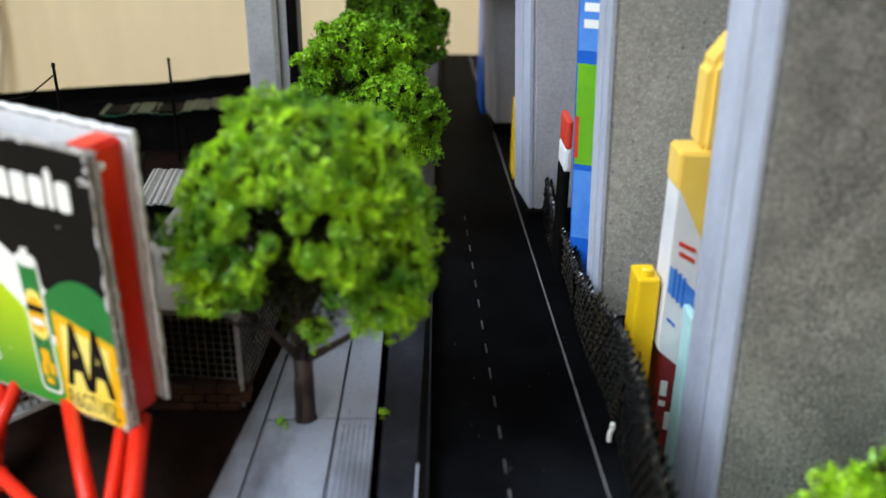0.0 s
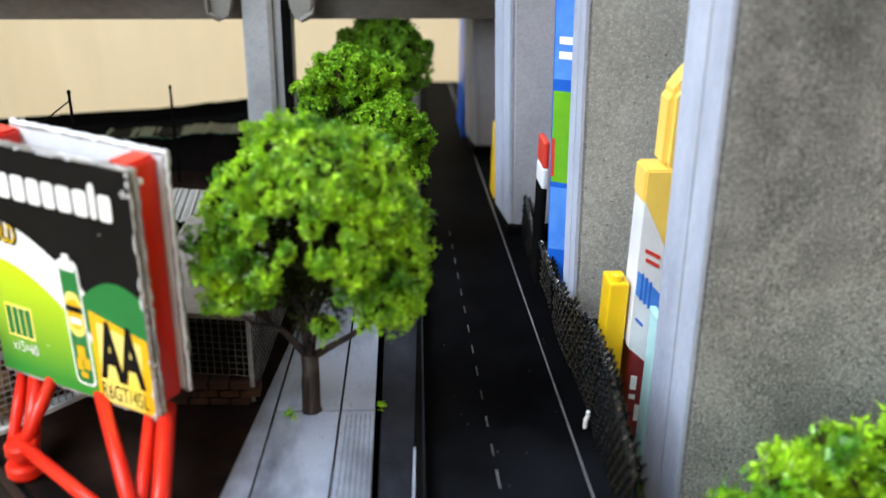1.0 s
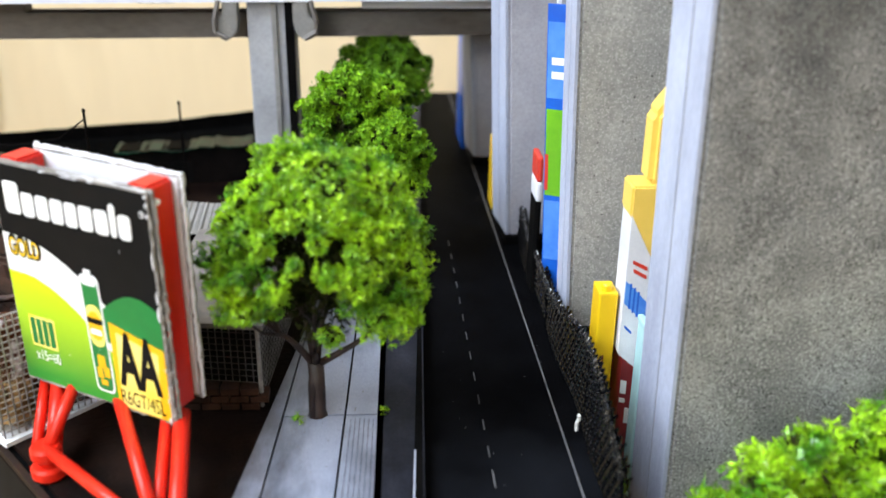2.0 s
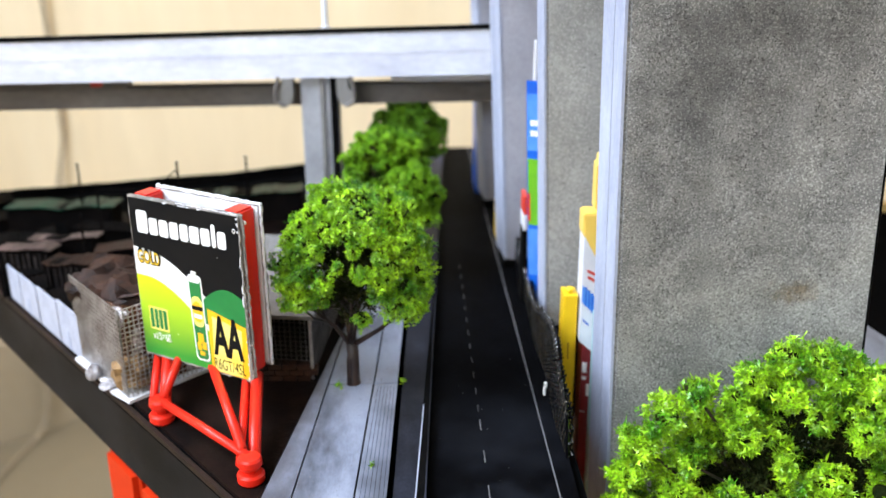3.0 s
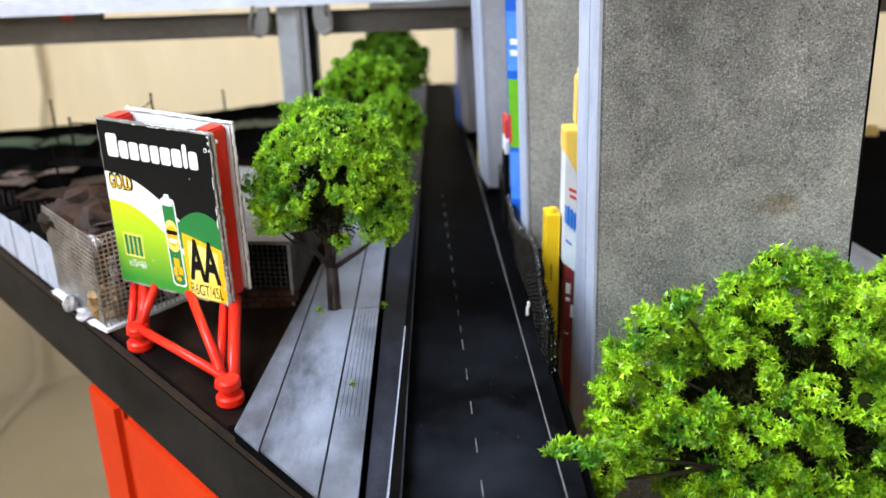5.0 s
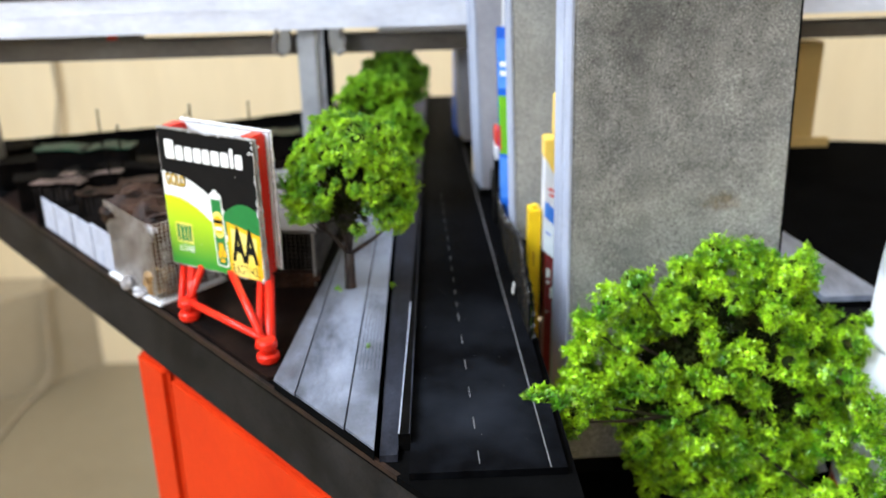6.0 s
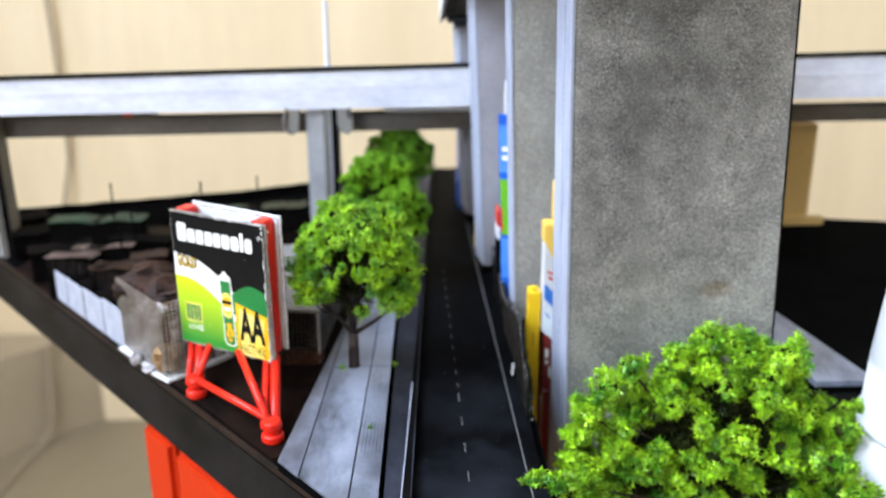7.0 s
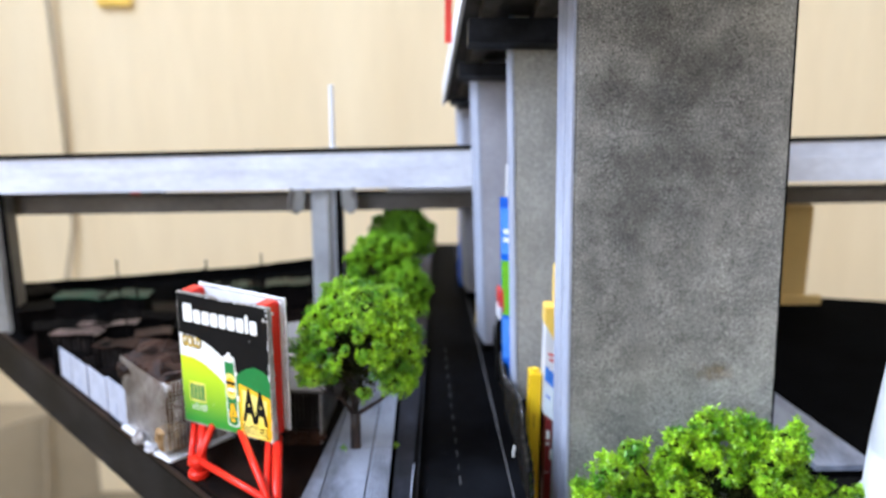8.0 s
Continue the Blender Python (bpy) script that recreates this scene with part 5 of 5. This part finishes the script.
for v in bm.verts:
    w = noise.noise_vector(v.co * 0.9) * 0.2 + noise.noise_vector(v.co * 3.1) * 0.07
    v.co += Vector((w.x, w.y, w.z if v.co.z > 0.2 else 0))
part("wrapped_filling", bm, M["clear_film"], cg, "brown scraps in crinkled clear wrap", True)
part("base_sheet", pris([(c0.x + 0.1, c0.y - 0.28), (c0.x - 0.9, c0.y + 0.62), (c0.x - 1.7, c0.y + 1.75), (c1.x - 0.22, c1.y - 0.2), (c3.x, c3.y), (c2.x, c2.y)], -0.12, 0.02), M["white_card"], cg, "crumpled pale sheet")
for nm, at, rx, rz, mt, lb in (("straw_wad", c0 + (c3 - c0) * 0.17 + Vector((0, 0, 0.75)), 0.85, 0.8, "straw", "straw-coloured wad behind the mesh"), ("film_crumple", c0.lerp(c1, 0.55) - INW * 0.28 + Vector((0, 0, 0.2)), 0.36, 0.4, "film", "crumpled clear film at the foot"),
                               ("film_crumple", c0.lerp(c1, 0.3) - INW * 0.25 + Vector((0, 0, 0.06)), 0.42, 0.14, "film", "crumpled clear film at the foot")):
    bm = bmesh.new()
    for v in bmesh.ops.create_icosphere(bm, subdivisions=3, radius=1.0)["verts"]:
        q = at + Vector((v.co.x * rx, v.co.y * rx, v.co.z * rz))
        v.co = q + noise.noise_vector(q * 2.2) * 0.3 * rx + noise.noise_vector(q * 6.0) * 0.12 * rx
    part(nm, bm, M[mt], cg, lb)
for cx, cy, cz, rx, rz in ((-19.0, 19.2, 3.3, 1.3, 0.75), (-17.6, 18.2, 3.4, 1.3, 0.8), (-18.4, 20.2, 3.6, 1.2, 0.7), (-16.6, 17.0, 3.2, 1.0, 0.6)):
    bm = bmesh.new()
    ball = bmesh.ops.create_icosphere(bm, subdivisions=3, radius=1.0)["verts"]
    for v in ball:
        q = Vector((cx + v.co.x * rx, cy + v.co.y * rx, cz + v.co.z * rz))
        v.co = q + noise.noise_vector(q * 1.3) * 0.5 + noise.noise_vector(q * 4.0) * 0.14
    part("crumpled_sheet", bm, M["brown_paper"], cg, "brown crumpled paper behind the mesh")
for i in range(6):
    p = c0.lerp(c1, random.uniform(0.1, 0.95)) + (c2 - c0) * random.uniform(0.12, 0.5)
    p.z = 3.75 + random.uniform(0, 0.5)
    g = random.uniform(0, 3)
    d = Vector((math.cos(g), math.sin(g), random.uniform(-0.4, 0.4))) * random.uniform(0.25, 0.6)
    e = Vector((-d.y, d.x, random.uniform(-0.2, 0.2))) * random.uniform(0.3, 0.7)
    bm = bmesh.new()
    vs = [bm.verts.new(p + a * d + b * e + Vector((0, 0, c))) for c in (0, 0.04) for a, b in ((-1, -1), (1, -0.8), (0.9, 1), (-0.8, 0.9))]
    for f in ((0, 3, 2, 1), (4, 5, 6, 7), (0, 1, 5, 4), (1, 2, 6, 5), (2, 3, 7, 6), (3, 0, 4, 7)):
        bm.faces.new([vs[j] for j in f])
    part("scrap", bm, M["rust" if i % 4 else "pale_tin"], cg)

cg2 = thing("side_shack", (-11, 17, -0.12), "grey wire-fronted shack with a brick base", "shack")
d0, d1, d2 = Vector((-12.6, 16.9, 0)), Vector((-9.25, 16.4, 0)), Vector((-8.55, 24, 0))
part("body", pris([(d0.x + 0.1, d0.y + 0.12), (d1.x - 0.1, d1.y + 0.12), (d2.x - 0.15, d2.y), (d0.x + 0.6, d2.y)], -0.12, 2.7), M["shack_dark"], cg2)
bm = bmesh.new()
mesh_face(bm, d0, d1, 0.75, 2.75, 0.22, 0.02)
mesh_face(bm, d1, d2, 0.0, 2.75, 0.24, 0.02)
tagged(part("wire_mesh", bm, M["dull_wire"], cg2), kind="stuff")
part("corner_post", rod([(d1.x, d1.y, -0.12), (d1.x, d1.y, 2.85)], 0.08, 6), M["steel_wire"], cg2)
part("roof", pris([(d0.x - 0.2, d0.y - 0.25), (d1.x + 0.2, d1.y - 0.25), (d2.x + 0.1, d2.y), (d0.x + 0.4, d2.y)], 2.78, 2.95), M["beam"], cg2)
for r in range(3):
    for k in range(5):
        x0 = -12.4 + k * 0.63 + 0.3 * (r % 2)
        part("brick", boxes((x0, x0 + 0.57, 16.28 - 0.15 * (x0 + 12.6) / 3.3, 16.9 - 0.15 * (x0 + 12.6) / 3.3, -0.1 + r * 0.27, 0.13 + r * 0.27)), M["rust"], cg2)

HOUSES = [(-20.05, -21.6, 2.1), (-21.7, -23.3, 1.9), (-23.45, -24.9, 1.8), (-25.0, -26.5, 1.75)]
for i, (xa, xb, h) in enumerate(HOUSES):
    p, q = along((-15 - xa) / 16, 0.2), along((-15 - xb) / 16, 0.2)
    b = thing("white_house", tuple(p), "small plain white card house at the board edge", "house", "white card houses")
    quad = lambda a, c, d0, d1: [(a.x + INW.x * d0, a.y + INW.y * d0), (c.x + INW.x * d0, c.y + INW.y * d0), (c.x + INW.x * d1, c.y + INW.y * d1), (a.x + INW.x * d1, a.y + INW.y * d1)]
    part("wall", pris(quad(p, q, 0, 0.08), -0.12, h), M["house_card"], b)
    part("side_wall", pris(quad(p.lerp(q, 0.0), p.lerp(q, 0.06), 0.08, 1.1), -0.12, h - 0.4), M["house_card"], b)
    part("side_wall", pris(quad(p.lerp(q, 0.94), q, 0.08, 1.1), -0.12, h - 0.4), M["house_card"], b)
    part("roof", pris(quad(p.lerp(q, 0.06), p.lerp(q, 0.94), 0.08, 1.3), h - 0.35, h - 0.28), M["shack_dark"], b, "sunken dark roof")
    if i in (0, 2):
        part("door", pris(quad(p.lerp(q, 0.5), p.lerp(q, 0.62), -0.02, 0.0), -0.1, h * 0.4), M["cut_card"], b)


def shack(x, y, w, d, h, turn, roof, label):
    s = thing("shack", (x, y, -0.12), label, "shack", "village shacks")
    rot = Matrix.Rotation(radians(turn), 3, "Z")
    T = lambda px, py, pz: Vector((x, y, 0)) + rot @ Vector((px, py, 0)) + Vector((0, 0, pz))

    def hexa(pts):
        bm = bmesh.new()
        v = [bm.verts.new(T(*p)) for p in pts]
        for f in ((0, 3, 2, 1), (4, 5, 6, 7), (0, 1, 5, 4), (1, 2, 6, 5), (2, 3, 7, 6), (3, 0, 4, 7)):
            bm.faces.new([v[i] for i in f])
        return bm

    a, b = w / 2, d / 2
    part("wall", hexa([(-a, -b, -0.12), (a, -b, -0.12), (a, b, -0.12), (-a, b, -0.12), (-a, -b, h + 0.28), (a, -b, h + 0.28), (a, b, h + 0.08), (-a, b, h + 0.08)]), M["shack_dark"], s)
    part("door", hexa([(-a * 0.3, -b - 0.05, -0.1), (a * 0.1, -b - 0.05, -0.1), (a * 0.1, -b, -0.1), (-a * 0.3, -b, -0.1), (-a * 0.3, -b - 0.05, h * 0.7), (a * 0.1, -b - 0.05, h * 0.7), (a * 0.1, -b, h * 0.7), (-a * 0.3, -b, h * 0.7)]), M["dark_card"], s)
    for i in range(9 if y < 27 else 0):
        px = lerp(-a + 0.08, a - 0.08, (i + random.uniform(-0.15, 0.15)) / 8)
        z1 = h + random.uniform(0.0, 0.2)
        part("batten", hexa([(px - 0.07, -b - 0.09, -0.1), (px + 0.07, -b - 0.09, -0.1), (px + 0.07, -b - 0.05, -0.1), (px - 0.07, -b - 0.05, -0.1),
                             (px - 0.07, -b - 0.09, z1), (px + 0.07, -b - 0.09, z1), (px + 0.07, -b - 0.05, z1), (px - 0.07, -b - 0.05, z1)]), M["batten"], s)
    bm = bmesh.new()
    n = 44
    rows = []
    for i in range(n + 1):
        px = lerp(-a - 0.15, a + 0.2, i / n)
        z = 0.03 * math.sin(i * 2.4) + 0.2 * noise.noise(Vector((px * 0.7, x, y))) + 0.07 * noise.noise(Vector((px * 3.0, x, y)))
        rows.append((bm.verts.new(T(px, -b - 0.2, h + 0.36 + z)), bm.verts.new(T(px, b + 0.15, h + 0.16 + z)), bm.verts.new(T(px, b + 0.15, h + 0.1 + z)), bm.verts.new(T(px, -b - 0.2, h + 0.3 + z))))
    for r0, r1 in zip(rows, rows[1:]):
        for k in range(4):
            bm.faces.new((r0[k], r1[k], r1[(k + 1) % 4], r0[(k + 1) % 4]))
    bm.faces.new(rows[0])
    bm.faces.new(rows[-1][::-1])
    part("roof", bm, M[roof], s)
    for px in (-a + 0.1, a - 0.1):
        part("post", rod([T(px, -b - 0.25, -0.12), T(px, -b - 0.25, h + 0.02)], 0.06, 5), M["shack_dark"], s)
    return s


SH = [(-21.6, 24.3, 2.5, 1.6, 2.4, -6, "rust", "dark timber shack with a rusty tin roof"), (-19.7, 24.9, 1.4, 1.5, 1.9, 5, "white_card", "small dark hut with a pale sheet roof"),
      (-25.0, 26.6, 2.6, 1.2, 2.2, -4, "pale_tin", "dark shack with a pale worn tin roof"), (-23.6, 28.4, 3.3, 1.1, 2.2, 2, "pale_tin", "low shack under a pale brown tin sheet"),
      (-20.6, 27.4, 1.9, 1.6, 1.9, 12, "rust", "low rusty-roofed dark hut"), (-27.0, 30.2, 3.6, 2.0, 1.5, 20, "shack_dark", "dark low timber shack"),
      (-25.8, 34.6, 6.0, 2.0, 2.0, 2, "green_tarp", "shack under a dark green tarpaulin roof"), (-17.4, 30.0, 4.4, 2.2, 1.7, 8, "shack_dark", "dark timber shack among others"),
      (-12.4, 27.2, 3.4, 3.6, 1.9, 4, "concrete", "grey-roofed dark shack behind the tree"), (-30.2, 35.0, 3.4, 2.4, 1.2, 25, "shack_dark", "dark far timber shack"),
      (-15.4, 38.6, 6.6, 2.0, 1.5, 6, "green_tarp", "far shack with a dark green roof"), (-33.0, 38.6, 4.0, 2.6, 0.9, 30, "shack_dark", "dark far timber shack at the board edge"),
      (-17.0, 24.6, 2.6, 2.2, 2.0, 15, "rust", "dark shack with a brown tin roof"), (-22.0, 31.4, 3.6, 1.6, 1.6, -8, "shack_dark", "dark lean-to with a black roof")]
for row in SH:
    shack(*row)
fw = thing("far_fence", (-20, 44, -0.3), "dark board fence along the far board edge", "fence")
FP = [(-37, 43.2), (-31, 44.4), (-18, 47.2), (-13, 49.2), (-8.5, 51.8)]
for (xa, ya), (xb, yb2) in zip(FP, FP[1:]):
    n = 7
    for i in range(n):
        ka, kb = i / n, (i + 0.995) / n
        p, q = Vector((lerp(xa, xb, ka), lerp(ya, yb2, ka), 0)), Vector((lerp(xa, xb, kb), lerp(ya, yb2, kb), 0))
        part("plank", pris([(p.x, p.y), (q.x, q.y), (q.x, q.y + 0.2), (p.x, p.y + 0.2)], -0.3, 0.25 + 0.3 * (p.x + 37) / 28 + random.uniform(-0.03, 0.03)), M["dark_card"], fw)
for x, y, h in ((-17.2, 28.2, 6.4), (-21.9, 29.2, 5.0), (-21.5, 25.2, 4.6), (-24.5, 34, 4.8), (-15.0, 36.0, 4.6)):
    mt = thing("wire_pole", (x, y, -0.12), "thin dark utility pole among the shacks", "pole", "utility poles")
    part("pole", rod([(x, y, -0.12), (x, y, h)], [0.09, 0.06], 6), M["shack_dark"], mt)
    part("cap", rod([(x, y, h), (x, y, h + 0.12)], [0.1, 0.05], 6), M["shack_dark"], mt)
wl = thing("overhead_wire", (-19, 28, 5), "thin sagging wire between the poles", "wire")
part("strand", rod([(-17.2, 28.2, 6.1), (-18.4, 28.4, 5.2), (-20.4, 28.9, 4.8), (-21.9, 29.2, 4.8)], 0.03, 4), M["shack_dark"], wl)
wp = thing("white_pebble", (-27, 26.8, 0), "small pale pebble at the dark board edge", "pebble")
part("stone", lathe([(0.1, -0.12), (0.55, 0.0), (0.62, 0.35), (0.4, 0.75), (0.1, 0.85)], -25.6, 26.6, 10), M["white_card"], wp, "", True)

# ---- right side: tan box and white bottle ----
tb = thing("tan_box", (26, 41, -0.3), "plain tan cardboard box standing on end", "box")
part("body", boxes((21.0, 25.6, 38.6, 40.0, -0.3, 7.3), bevel=0.15), M["tan"], tb)
part("foot_flap", boxes((21.0, 26.7, 38.2, 38.7, -0.3, 0.35), bevel=0.05), M["tan"], tb)
bo = thing("white_bottle", (19.6, 9, LOW), "translucent white plastic bottle with a tall cap", "bottle")
part("body", lathe([(3.3, LOW), (3.7, LOW + 0.3), (3.75, LOW + 1), (3.75, -1.6), (3.5, -0.9), (3.3, -0.6)], 19.6, 9.0, 40), M["bottle"], bo, "", True)
part("cap", lathe([(3.3, -0.6), (3.45, -0.5), (3.45, 0.0), (3.28, 0.05), (3.2, 2.5), (3.15, 2.6), (3.2, 2.75), (2.7, 9.0), (2.4, 9.6), (1.2, 9.9)], 19.6, 9.0, 40), M["bottle"], bo, "tapered white cap", True)
part("label_band", lathe([(3.77, LOW + 0.5), (3.78, LOW + 0.6), (3.78, LOW + 1.3), (3.77, LOW + 1.4)], 19.6, 9.0, 40), M["red_print"], bo, "orange-red printed band", True)
